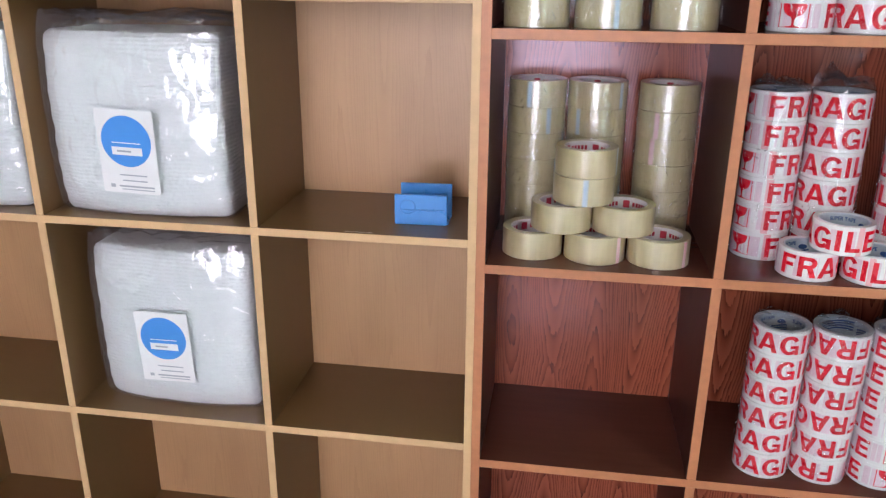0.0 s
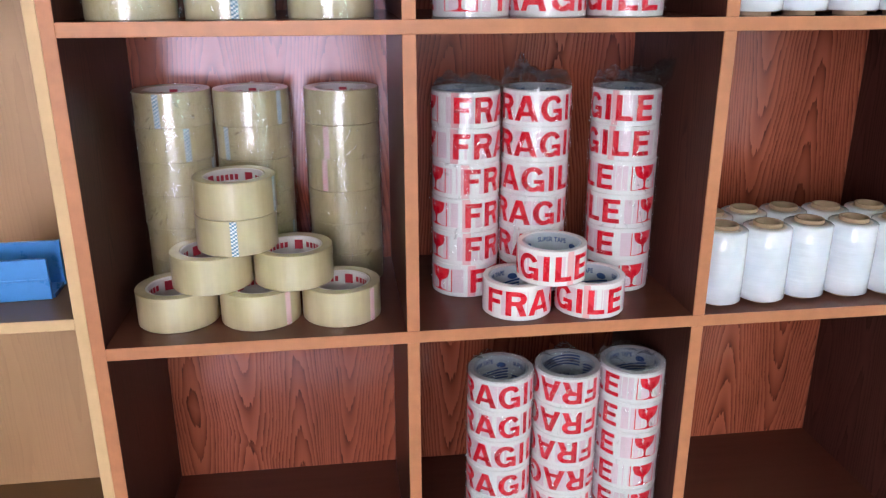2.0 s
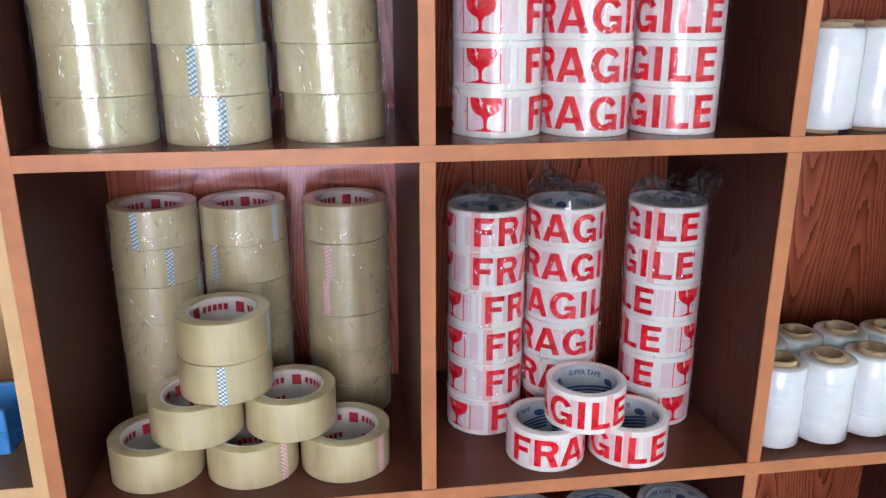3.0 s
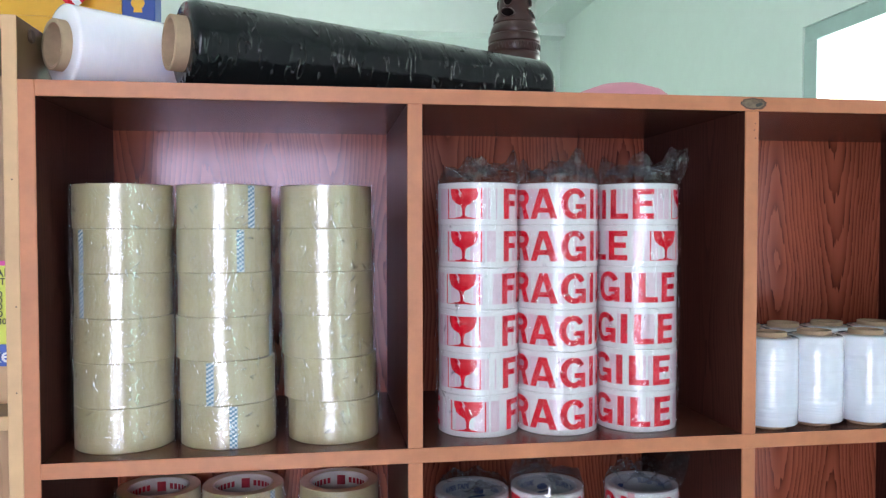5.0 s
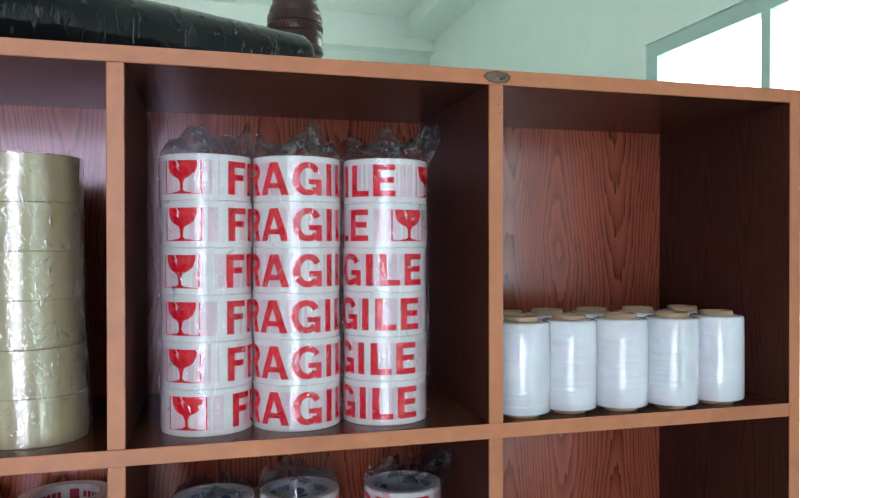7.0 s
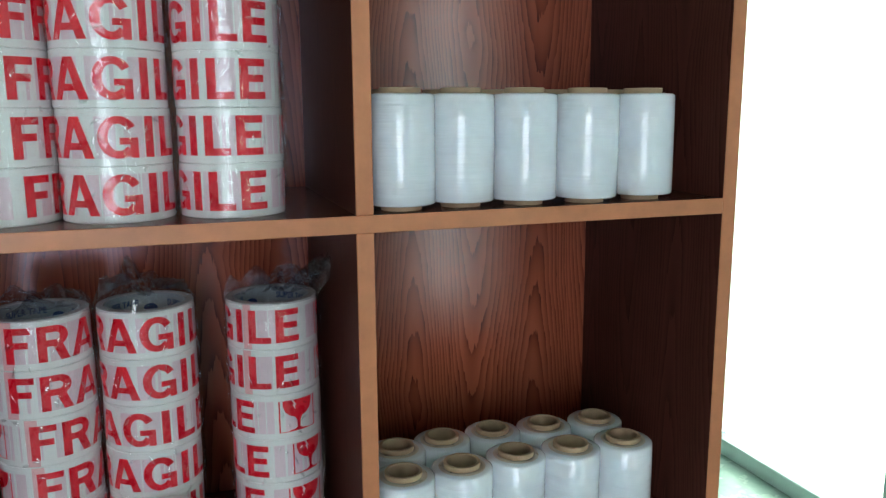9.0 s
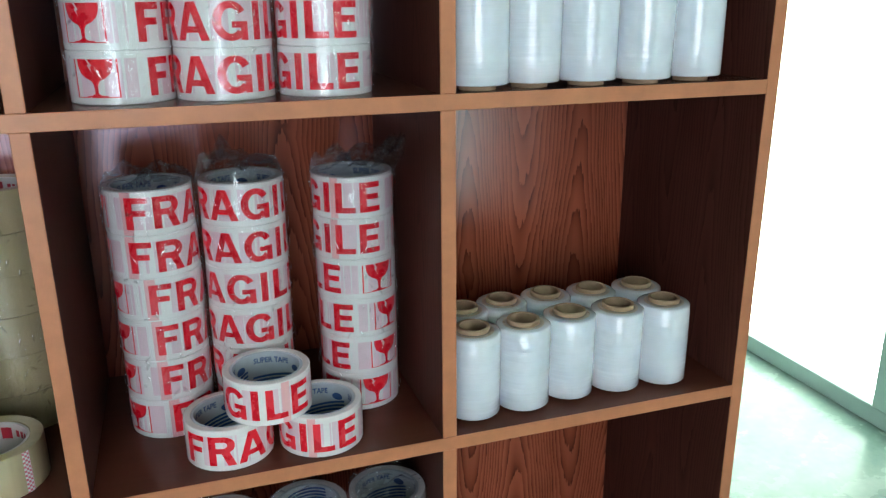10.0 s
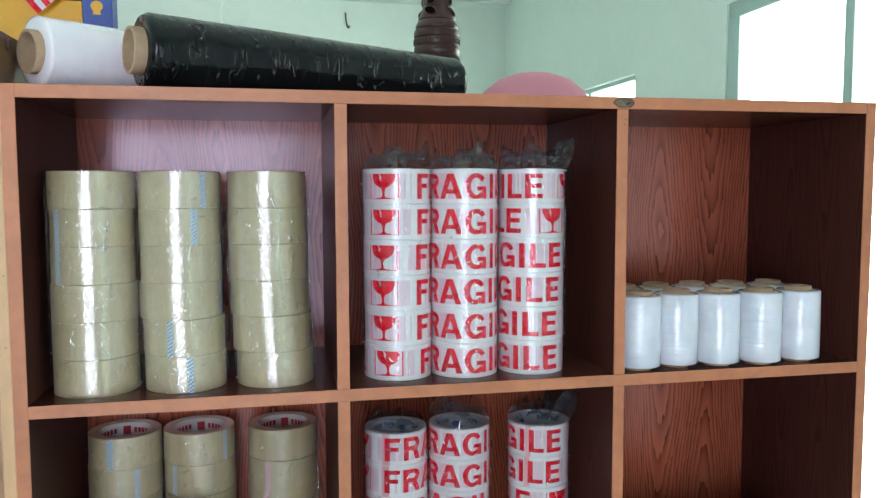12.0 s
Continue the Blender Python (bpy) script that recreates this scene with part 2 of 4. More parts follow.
def clear_tape_mat():
    m, nt, p = mat("clear_yellowish_packing_tape")
    vec = mapped(nt, (1, 1, 1))
    a = noise_node(nt, mapped(nt, (25, 25, 1.5)), 3, 3)
    b = noise_node(nt, vec, 22, 3)
    col = ramp(nt, a, [(0.25, (0.405, 0.342, 0.178)), (0.75, (0.615, 0.535, 0.312))])
    nt.links.new(mix(nt, 0.35, col, ramp(nt, b, [(0.3, (0.34, 0.305, 0.155)), (0.7, (0.62, 0.575, 0.35))])), p.inputs["Base Color"])
    p.inputs["Roughness"].default_value = 0.12
    p.inputs["Coat Weight"].default_value = 1.0
    p.inputs["Coat Roughness"].default_value = 0.30
    p.inputs["Coat IOR"].default_value = 1.95
    p.inputs["Specular IOR Level"].default_value = 0.9
    p.inputs["Subsurface Weight"].default_value = 0.35
    p.inputs["Subsurface Radius"].default_value = (0.02, 0.02, 0.012)
    p.inputs["Subsurface Scale"].default_value = 0.6
    bump(nt, p, a, 0.06, 0.001)
    return m


def check_mat(name, ink):
    """White end tab printed with small slanted dashes."""
    m, nt, p = mat(name)
    ck = nt.nodes.new("ShaderNodeTexChecker")
    ck.inputs["Scale"].default_value = 1.0
    tc = nt.nodes.new("ShaderNodeTexCoord")
    mp = nt.nodes.new("ShaderNodeMapping")
    mp.inputs["Scale"].default_value = (420, 420, 420)
    mp.inputs["Rotation"].default_value = (0, 0, 0)
    nt.links.new(tc.outputs["UV"], mp.inputs[0])
    nt.links.new(mp.outputs[0], ck.inputs[0])
    ck.inputs[1].default_value = (0.80, 0.84, 0.85, 1)
    ck.inputs[2].default_value = (*ink, 1)
    nt.links.new(ck.outputs[0], p.inputs["Base Color"])
    p.inputs["Roughness"].default_value = 0.3
    return m


def stretch_mat(name, relief, low, high):
    m, nt, p = mat(name)
    a = noise_node(nt, mapped(nt, (0.7, 0.7, 9)), 9, 3)
    b = noise_node(nt, mapped(nt, (1, 1, 1)), 26, 2)
    nt.links.new(ramp(nt, b, [(0.3, low), (0.7, high)]), p.inputs["Base Color"])
    p.inputs["Roughness"].default_value = 0.16
    p.inputs["Coat Weight"].default_value = 0.8
    p.inputs["Coat Roughness"].default_value = 0.11
    p.inputs["Subsurface Weight"].default_value = 0.6
    p.inputs["Subsurface Radius"].default_value = (0.012, 0.014, 0.016)
    p.inputs["Subsurface Scale"].default_value = 1.0
    bump(nt, p, math_node(nt, "ADD", a, math_node(nt, "MULTIPLY", b, 0.15)), relief, 0.006)
    return m


def bubble_mat():
    m, nt, p = mat("white_bubble_wrap_sheets")
    vo = nt.nodes.new("ShaderNodeTexVoronoi")
    vo.inputs["Scale"].default_value = 110
    nt.links.new(mapped(nt), vo.inputs["Vector"])
    b = noise_node(nt, mapped(nt), 14, 3)
    nt.links.new(ramp(nt, b, [(0.3, (0.80, 0.82, 0.82)), (0.7, (0.88, 0.90, 0.90))]), p.inputs["Base Color"])
    p.inputs["Roughness"].default_value = 0.35
    sep = nt.nodes.new("ShaderNodeSeparateXYZ")
    nt.links.new(mapped(nt), sep.inputs[0])
    fold = math_node(nt, "SINE", math_node(nt, "ADD", math_node(nt, "MULTIPLY", sep.outputs["Z"], 900.0), math_node(nt, "MULTIPLY", b, 9.0)))
    bump(nt, p, math_node(nt, "ADD", math_node(nt, "ADD", vo.outputs["Distance"], math_node(nt, "MULTIPLY", b, 0.8)), math_node(nt, "MULTIPLY", fold, 0.25)), 0.30, 0.005)
    return m


M_BLACK_FILM = black_film_mat()
M_FLOOR, M_CLEAR, M_STRETCH, M_BUBBLE = floor_mat(), clear_tape_mat(), stretch_mat("clear_white_stretch_film", 0.34, (0.63, 0.71, 0.74), (0.74, 0.81, 0.84)), bubble_mat()
M_STRETCH_SMOOTH = stretch_mat("smooth_white_stretch_film", 0.06, (0.82, 0.85, 0.88), (0.88, 0.90, 0.93))
M_TAB_BLUE, M_TAB_PINK = check_mat("blue_checked_tab", (0.06, 0.24, 0.36)), check_mat("pink_checked_tab", (0.72, 0.22, 0.30))


# ---- mesh helpers ----
def mesh_of(name, bm, material, smooth=False):
    me = bpy.data.meshes.new(name)
    if smooth:
        for f in bm.faces:
            f.smooth = True
    bm.to_mesh(me)
    bm.free()
    me.materials.append(material)
    return me


def link(name, me, parent=None, label="", m=None):
    ob = new(name, me)
    if parent is not None:
        ob.parent = parent
    if m is not None:
        ob.matrix_basis = m
    return tagged(ob, label=label)


def part(name, bm, material, parent, label="", m=None, smooth=False):
    return link(name, mesh_of(name, bm, material, smooth), parent, label, m)


def thing(name, m, label, category, group="", kind=""):
    ob = new(name)
    ob.empty_display_size = 0.05
    ob.matrix_basis = m
    return tagged(ob, label, category, group, kind)


def add_box(bm, x0, x1, y0, y1, z0, z1):
    vs = [bm.verts.new((x, y, z)) for x in (x0, x1) for y in (y0, y1) for z in (z0, z1)]
    for q in ((0, 1, 3, 2), (4, 6, 7, 5), (0, 4, 5, 1), (2, 3, 7, 6), (0, 2, 6, 4), (1, 5, 7, 3)):
        bm.faces.new([vs[i] for i in q])
    return vs


def box(x0, x1, y0, y1, z0, z1, bevel=0.0, seg=1):
    bm = bmesh.new()
    add_box(bm, x0, x1, y0, y1, z0, z1)
    bmesh.ops.recalc_face_normals(bm, faces=bm.faces)
    if bevel:
        bmesh.ops.bevel(bm, geom=bm.edges[:], offset=bevel, segments=seg, affect="EDGES", profile=0.5)
    return bm


def lathe(profile, seg=48, closed=False):
    """A turned form about z from (radius, height) pairs; closed joins the last to the first."""
    bm = bmesh.new()
    rings = []
    for r, z in profile:
        if r < 1e-6:
            rings.append([bm.verts.new((0, 0, z))])
        else:
            rings.append([bm.verts.new((r * math.cos(2 * math.pi * i / seg), r * math.sin(2 * math.pi * i / seg), z)) for i in range(seg)])
    pairs = list(zip(rings, rings[1:])) + ([(rings[-1], rings[0])] if closed else [])
    for a, b in pairs:
        for i in range(seg):
            j = (i + 1) % seg
            q = [a[i % len(a)], a[j % len(a)], b[j % len(b)], b[i % len(b)]]
            q = list(dict.fromkeys(q))
            if len(q) > 2:
                bm.faces.new(q)
    bmesh.ops.recalc_face_normals(bm, faces=bm.faces)
    return bm


def shade_auto(me, angle=35):
    """Smooth faces, but keep edges sharper than the angle hard."""
    bm = bmesh.new()
    bm.from_mesh(me)
    for f in bm.faces:
        f.smooth = True
    for e in bm.edges:
        if len(e.link_faces) == 2 and e.calc_face_angle() > radians(angle):
            e.smooth = False
    bm.to_mesh(me)
    bm.free()
    return me


def text_bm(words, size, bold=0.0, res=3):
    """Flat lettering in the built-in font, in x and y, from its left edge at x = 0 and foot at y = 0."""
    cu = bpy.data.curves.new("lettering", "FONT")
    cu.body, cu.size, cu.offset, cu.resolution_u = words, size, bold, res
    ob = bpy.data.objects.new("lettering", cu)
    scene.collection.objects.link(ob)
    bpy.context.view_layer.update()
    me = bpy.data.meshes.new_from_object(ob.evaluated_get(bpy.context.evaluated_depsgraph_get()))
    bpy.data.objects.remove(ob)
    bm = bmesh.new()
    bm.from_mesh(me)
    bpy.data.meshes.remove(me)
    bmesh.ops.remove_doubles(bm, verts=bm.verts, dist=1e-6)
    x0, y0 = min(v.co.x for v in bm.verts), min(v.co.y for v in bm.verts)
    for v in bm.verts:
        v.co.x -= x0
        v.co.y -= y0
    return bm


def fit_bm(bm, width, height):
    w, h = max(v.co.x for v in bm.verts), max(v.co.y for v in bm.verts)
    for v in bm.verts:
        v.co.x *= width / w
        v.co.y *= height / h
    return bm


def merge(into, bm, dx=0.0, dy=0.0):
    vs = {v: into.verts.new((v.co.x + dx, v.co.y + dy, v.co.z)) for v in bm.verts}
    for f in bm.faces:
        into.faces.new([vs[v] for v in f.verts])
    bm.free()


def poly(bm, pts, z=0.0):
    bm.faces.new([bm.verts.new((x, y, z)) for x, y in pts])


def bend(bm, r, step=0.0035, inward=False):
    """Wrap flat art round a cylinder of radius r: x becomes the arc, y the height."""
    xs = [v.co.x for v in bm.verts]
    x = min(xs) + step
    while x < max(xs):
        bmesh.ops.bisect_plane(bm, geom=bm.verts[:] + bm.edges[:] + bm.faces[:], plane_co=(x, 0, 0), plane_no=(1, 0, 0))
        x += step
    for v in bm.verts:
        a = v.co.x / r
        if inward:
            a = -a
        rr = r + v.co.z
        v.co = Vector((rr * math.cos(a), rr * math.sin(a), v.co.y))
    bmesh.ops.recalc_face_normals(bm, faces=bm.faces)
    return bm


# ---- the room ----
def slab(name, pieces, material, label="", kind="structure", category="wall"):
    bm = bmesh.new()
    for p in pieces:
        add_box(bm, *p)
    bmesh.ops.recalc_face_normals(bm, faces=bm.faces)
    ob = new(name, mesh_of(name, bm, material))
    return tagged(ob, label, category, "", kind)


WX, NY, SY, EX, CZ = -3.2, 6.6, -3.2, 2.15, 3.55
slab("floor", [(WX - 0.15, EX + 0.15, SY - 0.15, NY + 0.15, -0.12, 0)], M_FLOOR, "mottled pale green polished cement floor", category="floor")
slab("ceiling", [(WX - 0.15, EX + 0.15, SY - 0.15, NY + 0.15, CZ, CZ + 0.12)], M_CEIL, "plain white painted ceiling", category="ceiling")
slab("wall_north", [(WX, EX, NY, NY + 0.15, 0, CZ)], M_WALL, "pale mint painted wall")
slab("wall_west", [(WX - 0.15, WX, SY - 0.15, NY + 0.15, 0, CZ)], M_WALL, "pale mint painted wall")
# South of y 0.72 it is unseen, closed to keep daylight off the shelves.
slab("wall_east", [(EX, EX + 0.15, SY - 0.15, 0.72, 0, CZ), (EX, EX + 0.15, 0.72, 2.66, 2.41, CZ), (EX, EX + 0.15, 2.66, 3.69, 0, CZ),
                   (EX, EX + 0.15, 3.69, 5.3, 0, 0.9), (EX, EX + 0.15, 3.69, 5.3, 2.215, CZ), (EX, EX + 0.15, 5.3, NY + 0.15, 0, CZ)], M_WALL,
     "pale mint painted wall with glazed openings, unseen south end closed to block light")
slab("wall_south", [(WX, -1.35, SY - 0.15, SY, 0, CZ), (-1.35, 0.1, SY - 0.15, SY, 0, 0.3), (-1.35, 0.1, SY - 0.15, SY, 2.4, CZ), (0.1, 1.55, SY - 0.15, SY, 0, CZ),
                    (1.55, 1.95, SY - 0.15, SY, 0, 0.1), (1.55, 1.95, SY - 0.15, SY, 2.3, CZ), (1.95, EX, SY - 0.15, SY, 0, CZ)],
     M_WALL_DIM, "unseen wall greyed to cut bounced light, with a shop window and a side light")
slab("pillar_north", [(-1.7, -0.53, 6.35, 6.6, 0, 3.25)], M_CEIL, "white painted wall pillar", category="pillar")
slab("beam_north", [(WX, EX, NY - 0.2, NY, 3.25, CZ)], M_CEIL, "white painted ceiling beam", category="beam")
slab("beam_east", [(EX - 0.3, EX, SY, NY - 0.2, 3.36, CZ)], M_CEIL, "white painted ceiling beam", category="beam")


def glazing(name, m, width, height, uprights, rail, label, head=0.07, glass=None):
    """A fixed frame in its own plane: x along the wall from 0, z up, y through the wall."""
    win = thing(name, m, label, "window", kind="structure")
    part("window_frame", box(0, width, 0, 0.06, height - head, height, 0.003), M_ALU, win)
    part("window_frame", box(0, width, 0, 0.06, 0, rail, 0.003), M_ALU, win)
    for x, w in uprights:
        part("mullion", box(x - w / 2, x + w / 2, -0.004, 0.064, rail, height - head, 0.003), M_ALU, win)
    for (a, wa), (b, wb) in zip(uprights, uprights[1:]):
        pane = part("pane", box(a + wa / 2, b - wb / 2, 0.027, 0.033, rail, height - head), glass or M_GLASS, win, "clear glass pane")
        pane.visible_shadow = False
    return win


# along the east wall: local x runs towards -y
glazing("window_1", pose(EX + 0.012, 2.66, 0, 0, 0, -90), 1.94, 2.41, [(0.05, 0.1), (0.87, 0.055), (1.71, 0.065), (1.905, 0.07)], 0.062,
        "tall glazed sliding wall in pale green frames", 0.075)
glazing("window_2", pose(EX + 0.03, 5.3, 0.9, 0, 0, -90), 1.61, 1.315, [(0.03, 0.06), (0.8, 0.05), (1.58, 0.06)], 0.06, "glazed window in a pale green frame", 0.03)
glazing("window_3", pose(-1.35, SY - 0.09, 0.3), 1.45, 2.1, [(0.03, 0.06), (0.725, 0.05), (1.42, 0.06)], 0.06, "wide shop window in a pale green frame")

glazing("window_4", pose(1.55, SY - 0.09, 0.1), 0.4, 2.2, [(0.03, 0.06), (0.37, 0.06)], 0.06, "narrow green-tinted side light", glass=M_GLASS_GREEN)


def backdrop(name, pts, material):
    bm = bmesh.new()
    bm.faces.new([bm.verts.new(p) for p in pts])
    tagged(new(name, mesh_of(name, bm, material)), "bright daylight outside the glass", "backdrop", kind="structure")


backdrop("backdrop_east", [(3.6, -6, -5), (3.6, 9, -5), (3.6, 9, 5), (3.6, -6, 5)], M_DAY_E)
backdrop("backdrop_south", [(-4, -4.4, -5), (4, -4.4, -5), (4, -4.4, 5), (-4, -4.4, 5)], M_DAY_S)


# ---- shelf units ----
def shelf_unit(name, label, posts, levels, depth, t, m_side, m_shelf, m_back, m_edge, foot, top_over=False, band=0.0016):
    """Open cube shelving: upright panels at the x in posts, boards at the z in levels (top first), a back panel to each bay."""
    u = thing(name, pose(0, 0, 0), label, "shelf unit")
    h = t / 2
    zt, zb = levels[0] + h, levels[-1] - h
    for i, x in enumerate(posts):
        end = i in (0, len(posts) - 1)
        if end:
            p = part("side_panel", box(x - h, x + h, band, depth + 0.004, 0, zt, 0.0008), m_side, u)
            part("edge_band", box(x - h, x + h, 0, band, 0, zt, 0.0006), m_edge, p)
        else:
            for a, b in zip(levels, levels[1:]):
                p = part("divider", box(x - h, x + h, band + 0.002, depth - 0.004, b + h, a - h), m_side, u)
                part("edge_band", box(x - h, x + h, 0.001, band + 0.002, b + h, a - h, 0.0006), m_edge, p)
    for k, z in enumerate(levels):
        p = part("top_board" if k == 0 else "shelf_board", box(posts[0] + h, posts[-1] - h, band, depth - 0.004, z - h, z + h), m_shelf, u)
        part("edge_band", box(posts[0] + h, posts[-1] - h, 0, band, z - h, z + h, 0.0006), m_edge, p)
    for a, b in zip(levels, levels[1:]):
        for x0, x1 in zip(posts, posts[1:]):
            part("back_panel", box(x0 + (h if x0 == posts[0] else 0), x1 - (h if x1 == posts[-1] else 0), depth - 0.004, depth, b - h, a - h if a != levels[0] else a + h), m_back, u)
    part("plinth", box(posts[0] + h, posts[-1] - h, foot, foot + t, 0, zb), m_edge, u)
    return u


RZ = [1.61 - 0.38 * k for k in range(5)]
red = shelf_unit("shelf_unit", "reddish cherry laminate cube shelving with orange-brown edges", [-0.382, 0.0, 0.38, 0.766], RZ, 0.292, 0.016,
                 M_RED_SIDE_SHADED, M_RED_SHELF_SHADED, M_RED_BACK, M_RED_EDGE, 0.03)
def chip_patch(w, h, seed, grow):
    """An irregular broken-out patch, w by h, with a ragged outline."""
    bm = bmesh.new()
    pts = []
    for i in range(40):
        a = 2 * math.pi * i / 40
        n = 1 + 0.28 * noise.noise(Vector((2.2 * math.cos(a), 2.2 * math.sin(a), seed))) + 0.16 * noise.noise(Vector((7 * math.cos(a), 7 * math.sin(a), seed)))
        pts.append(((w / 2 * n + grow) * math.cos(a), min((h / 2 * n + grow) * math.sin(a), 0.0078)))
    poly(bm, pts)
    bmesh.ops.triangulate(bm, faces=bm.faces)
    return bm


scar = part("chipped_edge", chip_patch(0.029, 0.0115, 4.0, 0.0008), M_BROWN, red, "dark ragged rim of a broken-out edge", pose(0.381, -0.0005, 1.610, 90))
part("bare_chipboard", chip_patch(0.026, 0.0098, 4.0, 0.0), M_CHIP, scar, "bare grey chipboard", pose(-0.001, 0, 0.0006))
part("splinter_hole", chip_patch(0.009, 0.0038, 9.0, 0.0), M_INK, scar, "dark splintered hole", pose(0.0055, -0.001, 0.0010, 0, 0, 20))
LZ = [1.673, 1.280, 0.8925, 0.501, 0.12]
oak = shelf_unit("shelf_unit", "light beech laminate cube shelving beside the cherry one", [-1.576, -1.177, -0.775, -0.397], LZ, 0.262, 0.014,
                 M_OAK_SIDE_SHADED, M_OAK_SHELF_SHADED, M_OAK_BACK, M_OAK_EDGE, 0.03)
part("connector_bolt", lathe([(0, 0), (0.006, 0), (0.007, 0.002), (0.006, 0.004), (0, 0.004)], 16), M_BROWN, oak, "dark bolt head", pose(-0.3905, 0.036, 1.667, 0, 90))

# the cabinet that stands back to back with the shelving
cab = thing("storage_cabinet", pose(0, 0, 0), "cherry cabinet standing back to back with the shelving", "cabinet")
part("body", box(-0.39, 0.774, 0.30, 0.74, 0, 1.594, 0.002), M_RED_SIDE_SHADED, cab)
part("top_board", box(-0.39, 0.774, 0.30, 0.745, 1.5945, 1.61, 0.001), M_RED_SHELF_SHADED, cab)

# ---- printed warning tape ----
FR, FH = 0.0462, 0.0474


def glass_icon(bm, x, y, s):
    """A cracked wine glass: bowl, stem and foot, with thin upright rules beside it."""
    bowl = [(-0.50, 1.0), (-0.23, 1.0), (-0.14, 0.87), (-0.20, 0.85), (-0.08, 0.66), (-0.12, 0.81), (-0.06, 0.83), (-0.17, 1.0), (0.50, 1.0), (0.49, 0.82), (0.42, 0.64), (0.28, 0.52), (0.12, 0.45), (-0.12, 0.45), (-0.28, 0.52), (-0.42, 0.64), (-0.49, 0.82)]
    poly(bm, [(x + a * s, y + b * s) for a, b in bowl])
    poly(bm, [(x + a * s, y + b * s) for a, b in ((-0.12, 0.45), (0.12, 0.45), (0.06, 0.34), (0.045, 0.12), (-0.045, 0.12), (-0.06, 0.34))])
    poly(bm, [(x + a * s, y + b * s) for a, b in ((-0.045, 0.12), (0.045, 0.12), (0.14, 0.06), (0.30, 0.05), (0.30, 0.0), (-0.30, 0.0), (-0.30, 0.05), (-0.14, 0.06))])
    for dx, w in ((-0.60, 0.022), (0.60, 0.022)):
        poly(bm, [(x + (dx - w) * s, y), (x + (dx + w) * s, y), (x + (dx + w) * s, y + s), (x + (dx - w) * s, y + s)])
    poly(bm, [(x - 0.58 * s, y), (x + 0.58 * s, y), (x + 0.58 * s, y + 0.02 * s), (x - 0.58 * s, y + 0.02 * s)])


CAP, STEM, BAR = 0.0338, 0.0079, 0.0062


def stroke(bm, x0, x1, y0, y1, z=0.0):
    poly(bm, [(x0, y0), (x1, y0), (x1, y1), (x0, y1)], z)


def bow(bm, cx, cy, rx, ry, a0, a1, z=0.0, n=22):
    """A curved stroke, heavier at its sides than at its top and foot."""
    for k in range(n):
        p, q = radians(a0 + (a1 - a0) * k / n), radians(a0 + (a1 - a0) * (k + 1) / n)
        poly(bm, [(cx + rx * math.cos(p), cy + ry * math.sin(p)), (cx + rx * math.cos(q), cy + ry * math.sin(q)),
                  (cx + (rx - STEM) * math.cos(q), cy + (ry - BAR) * math.sin(q)), (cx + (rx - STEM) * math.cos(p), cy + (ry - BAR) * math.sin(p))], z)


def capital(ch, w):
    """One heavy upright capital, w wide."""
    bm = bmesh.new()
    if ch in "FRIEL":
        stroke(bm, 0, STEM, 0, CAP)
    if ch in "FE":
        stroke(bm, STEM, w, CAP - BAR, CAP)
        stroke(bm, STEM, w * (0.93 if ch == "E" else 0.88), 0.425 * CAP, 0.425 * CAP + BAR)
    if ch in "EL":
        stroke(bm, STEM, w, 0, BAR)
    if ch == "A":
        m, t = w / 2, 0.0047
        poly(bm, [(0, 0), (0.0080, 0), (m, CAP - 0.0085), (m, CAP), (m - t, CAP)])
        poly(bm, [(w - 0.0080, 0), (w, 0), (m + t, CAP), (m, CAP), (m, CAP - 0.0085)])
        poly(bm, [(0.0100, 0.0070), (w - 0.0100, 0.0070), (w - 0.0120, 0.0126), (0.0120, 0.0126)], 0.00003)
    if ch == "R":
        ry = 0.0098
        stroke(bm, STEM, w - 0.0125, CAP - BAR, CAP)
        stroke(bm, STEM, w - 0.0125, CAP - 2 * ry, CAP - 2 * ry + BAR)
        bow(bm, w - 0.0125, CAP - ry, 0.0120, ry, -90, 90)
        poly(bm, [(w - 0.0150, CAP - 2 * ry + 0.001), (w - 0.0065, CAP - 2 * ry + 0.002), (w, 0), (w - 0.0088, 0)], 0.00003)
    if ch == "G":
        rx, ry = w / 2, CAP / 2 + 0.0004
        bow(bm, rx, CAP / 2, rx, ry, 32, 318, n=34)
        stroke(bm, w - STEM + 0.0006, w - 0.0006, 0.0, 0.0165, 0.00003)
        stroke(bm, rx + 0.0008, w - STEM + 0.0006, 0.0110, 0.0165)
    return bm


def letter_art():
    """The seven capitals, each on its own stretch of the arc."""
    bm = bmesh.new()
    for ch, a0, a1 in (("F", 0, 29), ("R", 35, 70), ("A", 73, 114), ("G", 118, 158), ("I", 165, 175), ("L", 184, 212), ("E", 218, 248)):
        merge(bm, capital(ch, FR * radians(a1 - a0)), FR * radians(a0), 0.0068)
    bmesh.ops.triangulate(bm, faces=bm.faces)
    return mesh_of("lettering", bend(bm, FR + 0.00045), M_RED_INK)


def symbol_art():
    bm = bmesh.new()
    glass_icon(bm, FR * radians(305), 0.0068, 0.0335)
    bmesh.ops.triangulate(bm, faces=bm.faces)
    return mesh_of("glass_symbol", bend(bm, FR + 0.00045), M_RED_INK)


